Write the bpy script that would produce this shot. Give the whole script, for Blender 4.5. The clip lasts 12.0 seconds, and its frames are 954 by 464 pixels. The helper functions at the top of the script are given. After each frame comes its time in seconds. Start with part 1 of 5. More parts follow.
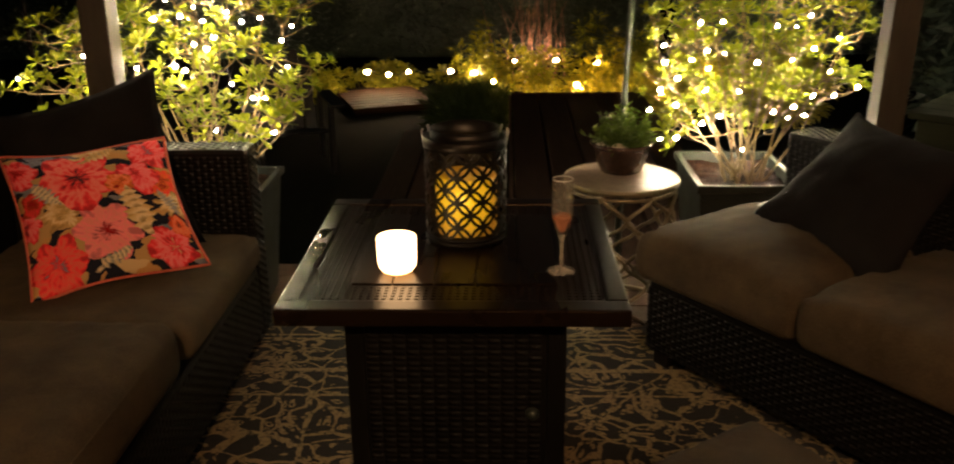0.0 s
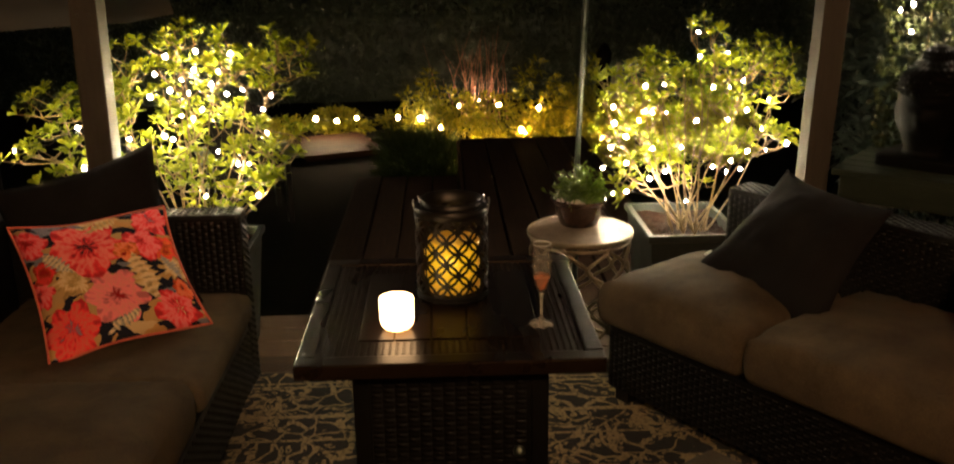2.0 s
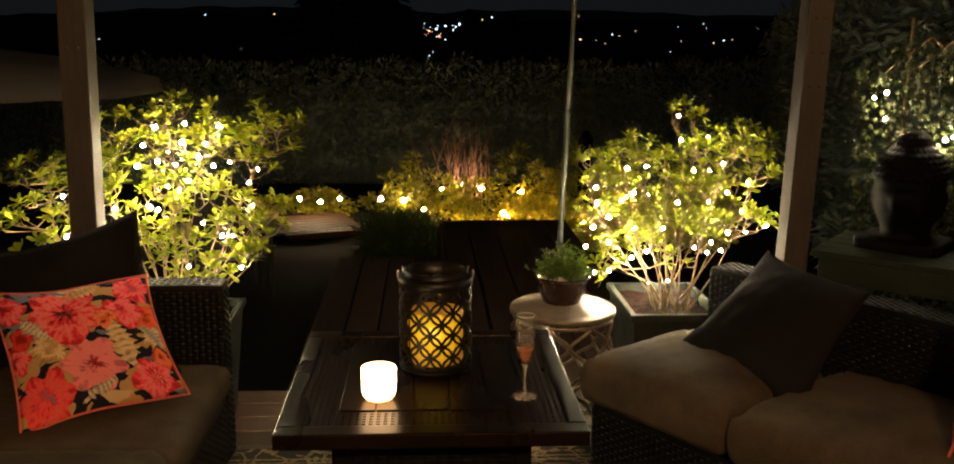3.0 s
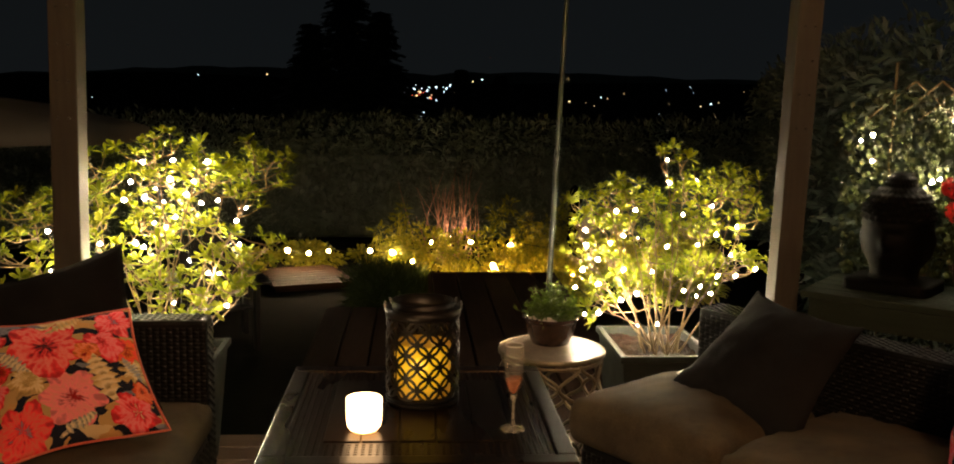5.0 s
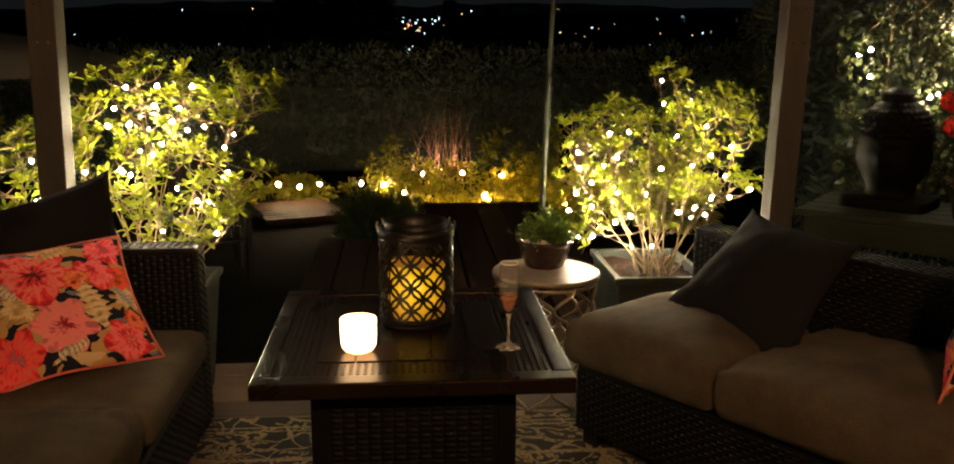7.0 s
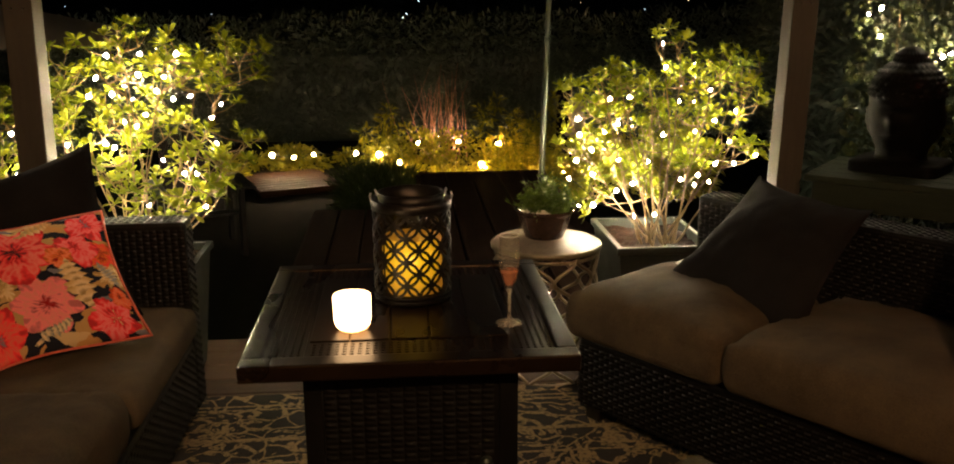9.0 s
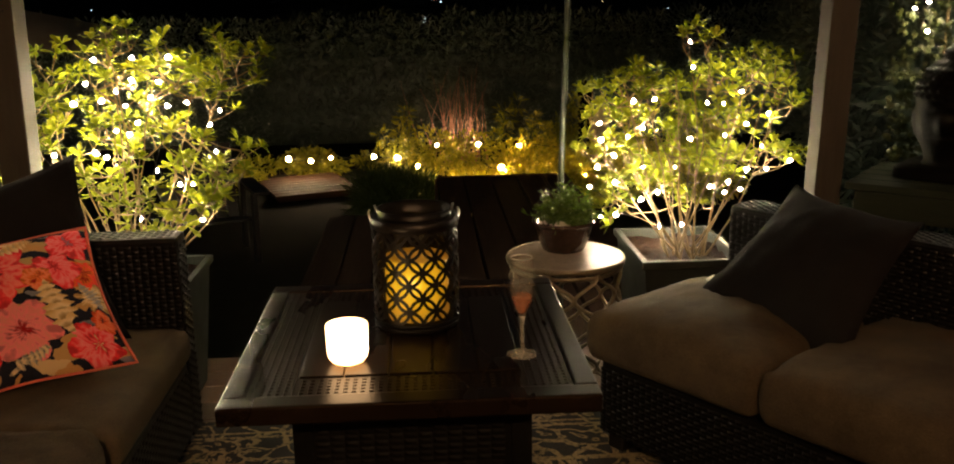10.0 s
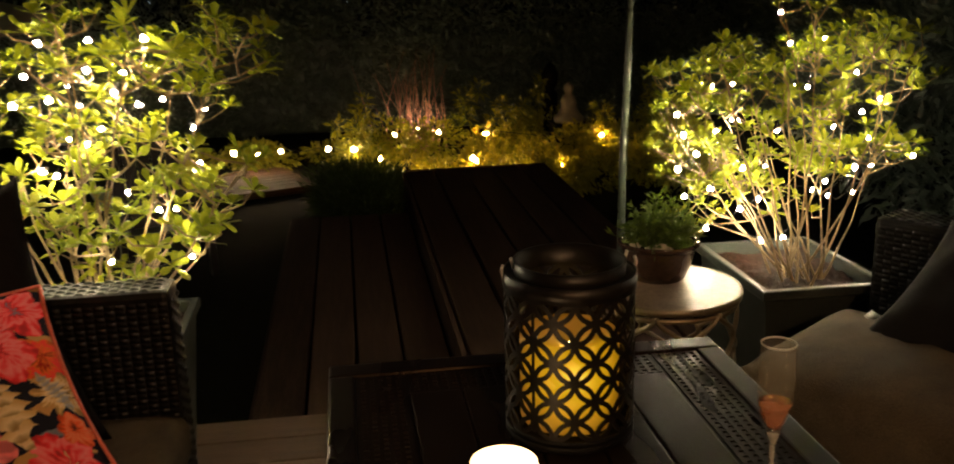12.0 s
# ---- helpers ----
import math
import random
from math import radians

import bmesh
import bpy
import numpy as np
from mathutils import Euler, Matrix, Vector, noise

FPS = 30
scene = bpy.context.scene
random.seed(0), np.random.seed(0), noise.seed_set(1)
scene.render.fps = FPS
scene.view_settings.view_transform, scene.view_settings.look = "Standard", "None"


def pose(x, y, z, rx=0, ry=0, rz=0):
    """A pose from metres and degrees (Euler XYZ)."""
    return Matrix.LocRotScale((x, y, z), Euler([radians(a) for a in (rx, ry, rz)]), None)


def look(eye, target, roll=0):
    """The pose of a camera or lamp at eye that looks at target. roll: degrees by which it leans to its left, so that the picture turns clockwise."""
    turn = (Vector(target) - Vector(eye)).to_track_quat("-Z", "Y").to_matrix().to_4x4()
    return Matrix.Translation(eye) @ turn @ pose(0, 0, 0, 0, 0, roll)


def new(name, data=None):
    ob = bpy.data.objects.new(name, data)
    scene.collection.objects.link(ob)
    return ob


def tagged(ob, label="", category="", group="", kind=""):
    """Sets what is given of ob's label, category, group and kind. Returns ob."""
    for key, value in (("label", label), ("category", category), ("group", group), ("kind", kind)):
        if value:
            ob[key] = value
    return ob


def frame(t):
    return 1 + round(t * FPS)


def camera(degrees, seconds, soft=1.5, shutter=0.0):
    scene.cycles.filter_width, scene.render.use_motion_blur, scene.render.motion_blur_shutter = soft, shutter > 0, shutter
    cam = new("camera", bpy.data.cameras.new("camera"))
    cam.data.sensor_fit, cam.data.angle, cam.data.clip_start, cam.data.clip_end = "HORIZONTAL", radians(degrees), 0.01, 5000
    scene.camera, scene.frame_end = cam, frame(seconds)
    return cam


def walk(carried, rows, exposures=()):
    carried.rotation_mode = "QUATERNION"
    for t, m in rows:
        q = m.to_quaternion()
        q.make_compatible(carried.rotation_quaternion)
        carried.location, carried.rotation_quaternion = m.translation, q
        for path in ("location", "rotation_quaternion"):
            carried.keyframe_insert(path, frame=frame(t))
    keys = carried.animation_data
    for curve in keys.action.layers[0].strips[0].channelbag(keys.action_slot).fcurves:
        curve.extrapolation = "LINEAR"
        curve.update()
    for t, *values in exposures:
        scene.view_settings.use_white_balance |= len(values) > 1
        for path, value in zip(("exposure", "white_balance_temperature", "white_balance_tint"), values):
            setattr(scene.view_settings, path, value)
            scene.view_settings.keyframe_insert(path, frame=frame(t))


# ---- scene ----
cam = camera(54.8, 12.0, soft=1.9, shutter=0.5)
PATH = [
    (0, (0.231, 0.152, 1.396), (0.163, 2.037, 0.731), -0.7),
    (0.5, (0.205, 0.065, 1.464), (0.275, 1.947, 0.789), 0.8),
    (1, (0.154, -0.017, 1.528), (0.275, 1.863, 0.856), 0.7),
    (1.5, (0.122, -0.069, 1.55), (0.2, 1.821, 0.899), -0.8),
    (2, (0.112, -0.095, 1.551), (0.179, 1.813, 0.956), -0.8),
    (2.5, (0.109, -0.112, 1.536), (0.196, 1.832, 1.074), -0.2),
    (3, (0.1, -0.114, 1.517), (0.212, 1.839, 1.102), 0.5),
    (5, (0.103, -0.11, 1.437), (0.238, 1.865, 1.15), 1.0),
    (5.5, (0.104, -0.104, 1.413), (0.242, 1.87, 1.123), 0.7),
    (6, (0.106, -0.092, 1.401), (0.251, 1.875, 1.069), 0.6),
    (6.5, (0.105, -0.09, 1.395), (0.252, 1.868, 1.015), 0.4),
    (7, (0.103, -0.078, 1.39), (0.255, 1.87, 0.963), 0.2),
    (7.5, (0.099, -0.071, 1.386), (0.252, 1.87, 0.932), 0.1),
    (9.5, (0.119, 0.121, 1.367), (0.27, 2.053, 0.871), -0.7),
    (10, (0.156, 0.248, 1.361), (0.264, 2.184, 0.869), -1.0),
    (10.5, (0.091, 0.404, 1.348), (0.19, 2.34, 0.858), -0.9),
    (11, (-0.05, 0.669, 1.328), (0.077, 2.603, 0.836), -0.8),
    (11.5, (-0.142, 0.822, 1.334), (0.038, 2.75, 0.833), -0.8),
    (12, (-0.187, 1.016, 1.309), (0.074, 2.927, 0.779), -1.5),
]
EXPOSURES = [(0, 0.0), (1.5, 0.06), (3, 0.12), (7.5, 0.1), (9.5, 0.0), (10.5, -0.28), (12, -0.42)]
walk(cam, [(t, look(eye, target, roll)) for t, eye, target, roll in PATH], EXPOSURES)

# ---------- world, light ----------
world = bpy.data.worlds.new("night_sky")
scene.world = world
world.use_nodes = True
_wn = world.node_tree.nodes
_wb = _wn["Background"]
_wc = _wn.new("ShaderNodeTexCoord")
_ws = _wn.new("ShaderNodeSeparateXYZ")
_wr = _wn.new("ShaderNodeValToRGB")
world.node_tree.links.new(_wc.outputs["Generated"], _ws.inputs[0])
world.node_tree.links.new(_ws.outputs["Z"], _wr.inputs[0])
world.node_tree.links.new(_wr.outputs[0], _wb.inputs["Color"])
_wr.color_ramp.elements[0].position, _wr.color_ramp.elements[0].color = 0.0, (0.0050, 0.0060, 0.0066, 1)
_wr.color_ramp.elements[1].position, _wr.color_ramp.elements[1].color = 0.5, (0.0036, 0.0040, 0.0043, 1)
_wb.inputs["Strength"].default_value = 1.0

BULB = 1520.0          # radiance of the small string-light bulbs
BULB_FAR = 480.0
VOTIVE = 7.5
WAX = 0.9
FILL_LAMP = 1230.0        # radiance of the added, unseen fill lamp on the house wall


# ---------- materials ----------
def nodes_of(name):
    m = bpy.data.materials.new(name)
    m.use_nodes = True
    t = m.node_tree
    return m, t, t.nodes["Principled BSDF"]


def texcoord(t, scale=(1, 1, 1), out="Object"):
    c = t.nodes.new("ShaderNodeTexCoord")
    mp = t.nodes.new("ShaderNodeMapping")
    mp.inputs["Scale"].default_value = scale
    t.links.new(c.outputs[out], mp.inputs[0])
    return mp.outputs[0]


def noise_tex(t, vec, scale, detail=4, rough=0.6, dist=0.0):
    n = t.nodes.new("ShaderNodeTexNoise")
    n.inputs["Scale"].default_value, n.inputs["Detail"].default_value = scale, detail
    n.inputs["Roughness"].default_value, n.inputs["Distortion"].default_value = rough, dist
    t.links.new(vec, n.inputs["Vector"])
    return n.outputs[0]


def ramp(t, fac, stops):
    r = t.nodes.new("ShaderNodeValToRGB")
    e = r.color_ramp.elements
    while len(e) < len(stops):
        e.new(0.5)
    for el, (p, c) in zip(e, stops):
        el.position, el.color = p, (*c, 1)
    t.links.new(fac, r.inputs[0])
    return r.outputs[0]


def mix(t, fac, a, b, blend="MIX"):
    m = t.nodes.new("ShaderNodeMix")
    m.data_type, m.blend_type = "RGBA", blend
    for val, sock in ((fac, m.inputs[0]), (a, m.inputs[6]), (b, m.inputs[7])):
        if hasattr(val, "links"):
            t.links.new(val, sock)
        else:
            sock.default_value = val if isinstance(val, (int, float)) else (*val, 1)
    return m.outputs[2]


def calc(t, op, a, b=0.0, c=0.0):
    m = t.nodes.new("ShaderNodeMath")
    m.operation = op
    for val, sock in zip((a, b, c), m.inputs):
        if hasattr(val, "links"):
            t.links.new(val, sock)
        else:
            sock.default_value = val
    return m.outputs[0]


def bump(t, p, height, strength=0.3, dist=0.002):
    b = t.nodes.new("ShaderNodeBump")
    b.inputs["Strength"].default_value, b.inputs["Distance"].default_value = strength, dist
    t.links.new(height, b.inputs["Height"])
    t.links.new(b.outputs[0], p.inputs["Normal"])


def plain(name, dark, light, rough=0.6, metal=0.0, scale=8.0, fine=90.0, bumps=0.25, stretch=(1, 1, 1), dist=0.002, rnd=0.0):
    """A surface with broad and fine variation between two colours."""
    m, t, p = nodes_of(name)
    v = texcoord(t, stretch)
    a, b = noise_tex(t, v, scale, 3), noise_tex(t, v, fine, 5)
    f = calc(t, "ADD", calc(t, "MULTIPLY", a, 0.55), calc(t, "MULTIPLY", b, 0.45))
    if rnd:
        oi = t.nodes.new("ShaderNodeObjectInfo")
        f = calc(t, "ADD", f, calc(t, "MULTIPLY", calc(t, "SUBTRACT", oi.outputs["Random"], 0.5), rnd))
    col = ramp(t, f, [(0.3, dark), (0.7, light)])
    t.links.new(col, p.inputs["Base Color"])
    rr = calc(t, "ADD", calc(t, "MULTIPLY", a, 0.25), rough - 0.12)
    t.links.new(rr, p.inputs["Roughness"])
    p.inputs["Metallic"].default_value = metal
    bump(t, p, b, bumps, dist)
    return m


def leaf_mat(name, dark, light, trans=0.35, rnd=0.5):
    m, t, p = nodes_of(name)
    v = texcoord(t)
    oi = t.nodes.new("ShaderNodeObjectInfo")
    gi = t.nodes.new("ShaderNodeNewGeometry")
    f = calc(t, "ADD", calc(t, "MULTIPLY", oi.outputs["Random"], 0.4),
             calc(t, "ADD", calc(t, "MULTIPLY", gi.outputs["Random Per Island"], 0.35), calc(t, "MULTIPLY", noise_tex(t, v, 60), 0.3)))
    col = ramp(t, f, [(0.15, dark), (0.85, light)])
    t.links.new(col, p.inputs["Base Color"])
    p.inputs["Roughness"].default_value = 0.45
    tr = t.nodes.new("ShaderNodeBsdfTranslucent")
    t.links.new(col, tr.inputs["Color"])
    ms = t.nodes.new("ShaderNodeMixShader")
    ms.inputs[0].default_value = trans
    t.links.new(p.outputs[0], ms.inputs[1])
    t.links.new(tr.outputs[0], ms.inputs[2])
    t.links.new(ms.outputs[0], t.nodes["Material Output"].inputs["Surface"])
    bump(t, p, noise_tex(t, v, 150), 0.2, 0.001)
    return m


def glow(name, colour, strength):
    m, t, p = nodes_of(name)
    p.inputs["Base Color"].default_value = (*colour, 1)
    p.inputs["Emission Color"].default_value = (*colour, 1)
    p.inputs["Emission Strength"].default_value = strength
    p.inputs["Roughness"].default_value = 0.3
    return m


M_FABRIC = plain("taupe_outdoor_fabric", (0.0315, 0.0222, 0.0128), (0.1070, 0.0785, 0.0455), 0.9, 0, 7, 260, 0.8, (1, 1, 1), 0.004)
M_DARKFAB = plain("charcoal_pillow_fabric", (0.0072, 0.0065, 0.0066), (0.0158, 0.0142, 0.0142), 0.92, 0, 6, 420, 0.5)
M_WICKER = plain("dark_brown_resin_wicker", (0.0022, 0.0020, 0.0018), (0.0072, 0.0062, 0.0054), 0.42, 0, 20, 160, 0.3)
M_TABLE = plain("dark_bronze_powder_coat", (0.0050, 0.0030, 0.0019), (0.0105, 0.0060, 0.0037), 0.29, 0.0, 7, 260, 0.12, (1, 0.25, 1))
M_TABLE.node_tree.nodes["Principled BSDF"].inputs["Specular IOR Level"].default_value = 0.20
M_TABLE.node_tree.nodes["Principled BSDF"].inputs["Specular Tint"].default_value = (1.0, 0.70, 0.48, 1)
M_TABLEBASE = plain("black_powder_coat", (0.002, 0.0018, 0.0016), (0.005, 0.0045, 0.004), 0.6, 0.2, 9, 200, 0.12)
M_TABLEBASE.node_tree.nodes["Principled BSDF"].inputs["Specular IOR Level"].default_value = 0.15
M_BLACKIRON = plain("blackened_iron", (0.008, 0.0065, 0.0054), (0.021, 0.0175, 0.014), 0.42, 0.5, 25, 200, 0.2)
M_CHROME = plain("brushed_steel", (0.45, 0.44, 0.42), (0.65, 0.63, 0.6), 0.3, 1.0, 30, 300, 0.1)
M_DECK = plain("weathered_brown_deck_wood", (0.0400, 0.0235, 0.0140), (0.1130, 0.0720, 0.0440), 0.75, 0, 3, 40, 0.5, (1, 14, 14), 0.003, 0.35)
M_WALK = plain("weathered_walkway_wood", (0.0195, 0.0120, 0.0090), (0.0600, 0.0375, 0.0270), 0.78, 0, 3, 40, 0.5, (14, 1, 14), 0.003, 0.35)
M_BENCHWOOD = plain("reddish_cedar_wood", (0.0190, 0.0085, 0.0042), (0.0480, 0.0220, 0.0115), 0.7, 0, 3, 40, 0.4, (1, 14, 14), 0.003, 0.35)
M_POST = plain("painted_taupe_post", (0.0370, 0.0305, 0.0228), (0.0640, 0.0545, 0.0420), 0.6, 0, 4, 70, 0.3, (12, 12, 1))
M_PLANTER = plain("grey_green_plastic_planter", (0.0145, 0.0175, 0.0148), (0.0300, 0.0340, 0.0295), 0.45, 0, 9, 150, 0.15)
M_SOIL = plain("bark_mulch", (0.0025, 0.0012, 0.0007), (0.0190, 0.0075, 0.0036), 0.95, 0, 30, 120, 1.0, (1, 1, 1), 0.01)
M_SIDETOP = plain("marbled_stone_top", (0.1000, 0.0720, 0.0540), (0.3200, 0.2500, 0.1950), 0.45, 0, 22, 110, 0.10)
M_WIRE = plain("champagne_metal_wire", (0.1870, 0.1487, 0.1020), (0.3060, 0.2550, 0.1827), 0.38, 0.75, 20, 150, 0.15)
M_POT = plain("dark_glazed_ceramic", (0.022, 0.012, 0.008), (0.055, 0.031, 0.021), 0.22, 0, 12, 60, 0.15)
M_PEBBLE = plain("pale_pebble", (0.42, 0.35, 0.27), (0.65, 0.57, 0.46), 0.6, 0, 40, 200, 0.2)
M_STEM = plain("tan_bark", (0.1080, 0.0756, 0.0360), (0.2592, 0.1944, 0.1008), 0.8, 0, 20, 150, 0.4, (1, 1, 0.2))
M_REDSTEM = plain("red_dogwood_bark", (0.170, 0.075, 0.055), (0.380, 0.210, 0.160), 0.7, 0, 20, 150, 0.3)
M_LEAF = leaf_mat("yellow_green_azalea_leaf", (0.0900, 0.1240, 0.0075), (0.2850, 0.3150, 0.0220), 0.45)
M_HERB = leaf_mat("fresh_green_herb_leaf", (0.046, 0.080, 0.009), (0.130, 0.185, 0.020), 0.3)
M_IVY = leaf_mat("dark_ivy_leaf", (0.0065, 0.0110, 0.0028), (0.0260, 0.0330, 0.0075), 0.08)
for _m in (M_IVY, M_LEAF):
    _m.node_tree.nodes["Principled BSDF"].inputs["Specular IOR Level"].default_value = 0.22
M_PALELEAF = leaf_mat("ivy_leaf_painted_lit", (0.20, 0.22, 0.14), (0.55, 0.56, 0.46), 0.2)
M_BED = leaf_mat("garden_bed_leaf", (0.100, 0.112, 0.006), (0.350, 0.325, 0.020), 0.45)
M_HEDGE = leaf_mat("dark_cedar_hedge", (0.0200, 0.0320, 0.0240), (0.0600, 0.0830, 0.0600), 0.1)
M_GRASS = leaf_mat("lawn_grass", (0.018, 0.030, 0.010), (0.050, 0.075, 0.024), 0.1)
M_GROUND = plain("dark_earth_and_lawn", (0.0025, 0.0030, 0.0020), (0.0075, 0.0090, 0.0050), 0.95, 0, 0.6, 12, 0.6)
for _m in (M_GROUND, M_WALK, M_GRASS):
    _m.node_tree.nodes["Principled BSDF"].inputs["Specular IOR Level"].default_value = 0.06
M_FAR = plain("distant_wooded_slope", (0.060, 0.075, 0.060), (0.120, 0.140, 0.120), 1.0, 0, 0.02, 0.2, 0.3)
M_CANVAS = plain("beige_umbrella_canvas", (0.0715, 0.0605, 0.0468), (0.1045, 0.0908, 0.0715), 0.9, 0, 4, 300, 0.3)
M_SHELF = plain("sage_green_painted_wood", (0.0120, 0.0155, 0.0100), (0.0240, 0.0300, 0.0195), 0.6, 0, 3, 60, 0.35, (1, 12, 12))
M_STONE = plain("dark_carved_stone", (0.0012, 0.0011, 0.0009), (0.0036, 0.0031, 0.0025), 0.6, 0, 14, 110, 0.5)
for _m in (M_STONE, M_WICKER):
    _m.node_tree.nodes["Principled BSDF"].inputs["Specular IOR Level"].default_value = 0.18
M_PALESTONE = plain("pale_cast_stone", (0.1200, 0.1040, 0.0800), (0.1920, 0.1680, 0.1320), 0.8, 0, 14, 110, 0.4)
M_POLE = plain("dark_green_metal_pole", (0.030, 0.040, 0.034), (0.080, 0.095, 0.082), 0.3, 0.6, 12, 120, 0.1)
M_RED = leaf_mat("red_geranium_petal", (0.45, 0.010, 0.012), (0.75, 0.030, 0.025), 0.25)
M_WALLPAINT = plain("house_siding_paint", (0.20, 0.19, 0.18), (0.28, 0.27, 0.25), 0.7, 0, 2, 60, 0.3)
M_CORD = plain("black_cord", (0.010, 0.012, 0.010), (0.020, 0.022, 0.018), 0.6)
M_TAG = plain("white_woven_tag", (0.55, 0.53, 0.5), (0.75, 0.72, 0.68), 0.8)
M_BULB = glow("warm_white_bulb", (1.0, 0.81, 0.53), BULB)
M_BULBWARM = glow("warm_garden_bulb", (1.0, 0.68, 0.36), BULB_FAR)
M_BULBFAR = glow("amber_garden_bulb", (1.0, 0.55, 0.13), BULB_FAR)
M_VOTIVE, _vt, _vp = nodes_of("lit_frosted_votive_glass")
_vz = _vt.nodes.new("ShaderNodeSeparateXYZ")
_vt.links.new(texcoord(_vt), _vz.inputs[0])
_vcol = ramp(_vt, calc(_vt, "MULTIPLY", _vz.outputs[2], 9.0), [(0.0, (0.95, 0.42, 0.12)), (0.16, (1.0, 0.62, 0.30))])
_vt.links.new(_vcol, _vp.inputs["Emission Color"])
_vp.inputs["Base Color"].default_value = (0.8, 0.76, 0.7, 1)
_vp.inputs["Emission Strength"].default_value = VOTIVE
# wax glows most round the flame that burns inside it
# candle light painted into the wax's own emission, brightest at a spot on its front
M_WAX, _xt, _xp = nodes_of("ivory_wax_painted_glow")
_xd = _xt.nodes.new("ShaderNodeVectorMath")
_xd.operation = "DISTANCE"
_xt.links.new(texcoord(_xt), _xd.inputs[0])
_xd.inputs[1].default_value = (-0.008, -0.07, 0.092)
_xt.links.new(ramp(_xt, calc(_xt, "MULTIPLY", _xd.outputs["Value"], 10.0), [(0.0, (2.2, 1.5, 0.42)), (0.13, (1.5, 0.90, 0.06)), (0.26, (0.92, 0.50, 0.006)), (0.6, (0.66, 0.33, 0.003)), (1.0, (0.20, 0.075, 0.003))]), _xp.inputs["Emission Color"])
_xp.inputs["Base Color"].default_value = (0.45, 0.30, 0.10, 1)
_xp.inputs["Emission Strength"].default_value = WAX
M_FLAME = glow("led_flame", (1.0, 0.80, 0.42), 40.0)


def thin_glass(name, tint, body, share, rough=0.1):
    """Glass seen through; a noisy share of body colour paints in gleam and haze."""
    m, t, p = nodes_of(name)
    p.inputs["Base Color"].default_value = (*body, 1)
    p.inputs["Roughness"].default_value = rough
    p.inputs["Specular IOR Level"].default_value = 1.0
    clear, both = t.nodes.new("ShaderNodeBsdfTransparent"), t.nodes.new("ShaderNodeMixShader")
    clear.inputs["Color"].default_value = (*tint, 1)
    body_share = calc(t, "MULTIPLY_ADD", noise_tex(t, texcoord(t), 60.0, 3), share, share * 0.5)
    t.links.new(body_share, both.inputs[0])
    t.links.new(clear.outputs[0], both.inputs[1])
    t.links.new(p.outputs[0], both.inputs[2])
    t.links.new(both.outputs[0], t.nodes["Material Output"].inputs["Surface"])
    return m


M_GLASS = thin_glass("clear_thin_glass", (0.97, 0.97, 0.95), (0.50, 0.47, 0.43), 0.10, 0.04)
M_FOOTGLASS = thin_glass("thick_clear_glass", (0.97, 0.97, 0.95), (0.58, 0.54, 0.48), 0.42, 0.05)
M_RIMGLINT = plain("pale_rim_glint", (0.55, 0.52, 0.48), (0.75, 0.72, 0.68), 0.12, 0, 30, 300, 0.05)
M_WINE = thin_glass("rose_wine", (1.0, 0.66, 0.48), (0.85, 0.34, 0.14), 0.42, 0.05)

# woven rug with a worn floral vine print
M_RUG, _rt, _rp = nodes_of("dark_rug_with_beige_vine_print")
_rv = texcoord(_rt)
_rw = _rt.nodes.new("ShaderNodeTexNoise")
_rw.inputs["Scale"].default_value, _rw.inputs["Detail"].default_value = 5.0, 2
_rt.links.new(_rv, _rw.inputs["Vector"])
_ro = _rt.nodes.new("ShaderNodeVectorMath")
_ro.operation = "MULTIPLY_ADD"
_rt.links.new(_rw.outputs["Color"], _ro.inputs[0])
_ro.inputs[1].default_value = (0.22, 0.22, 0)
_rt.links.new(_rv, _ro.inputs[2])


def rug_cells(scale, feature):
    n = _rt.nodes.new("ShaderNodeTexVoronoi")
    n.feature = feature
    n.inputs["Scale"].default_value = scale
    _rt.links.new(_ro.outputs[0], n.inputs["Vector"])
    return n.outputs["Distance"]


_vine = calc(_rt, "LESS_THAN", rug_cells(10.5, "DISTANCE_TO_EDGE"), 0.052)
_petal = calc(_rt, "LESS_THAN", calc(_rt, "ABSOLUTE", calc(_rt, "SUBTRACT", rug_cells(31.0, "F1"), 0.30)), 0.12)
_keep = calc(_rt, "GREATER_THAN", noise_tex(_rt, _rv, 7.0, 2), 0.47)
_pat = calc(_rt, "MAXIMUM", _vine, calc(_rt, "MULTIPLY", _petal, _keep))
_wear = ramp(_rt, noise_tex(_rt, _rv, 70.0, 5), [(0.33, (0, 0, 0)), (0.50, (1, 1, 1))])
_rs = _rt.nodes.new("ShaderNodeSeparateXYZ")
_rt.links.new(_rv, _rs.inputs[0])
_band = calc(_rt, "LESS_THAN", calc(_rt, "ABSOLUTE", calc(_rt, "SUBTRACT", _rs.outputs[1], 2.76)), 0.012)
_pat = calc(_rt, "MAXIMUM", _pat, _band)
for _by in (2.985, 3.015, 2.60):
    _pat = calc(_rt, "MAXIMUM", _pat, calc(_rt, "LESS_THAN", calc(_rt, "ABSOLUTE", calc(_rt, "SUBTRACT", _rs.outputs[1], _by)), 0.006))
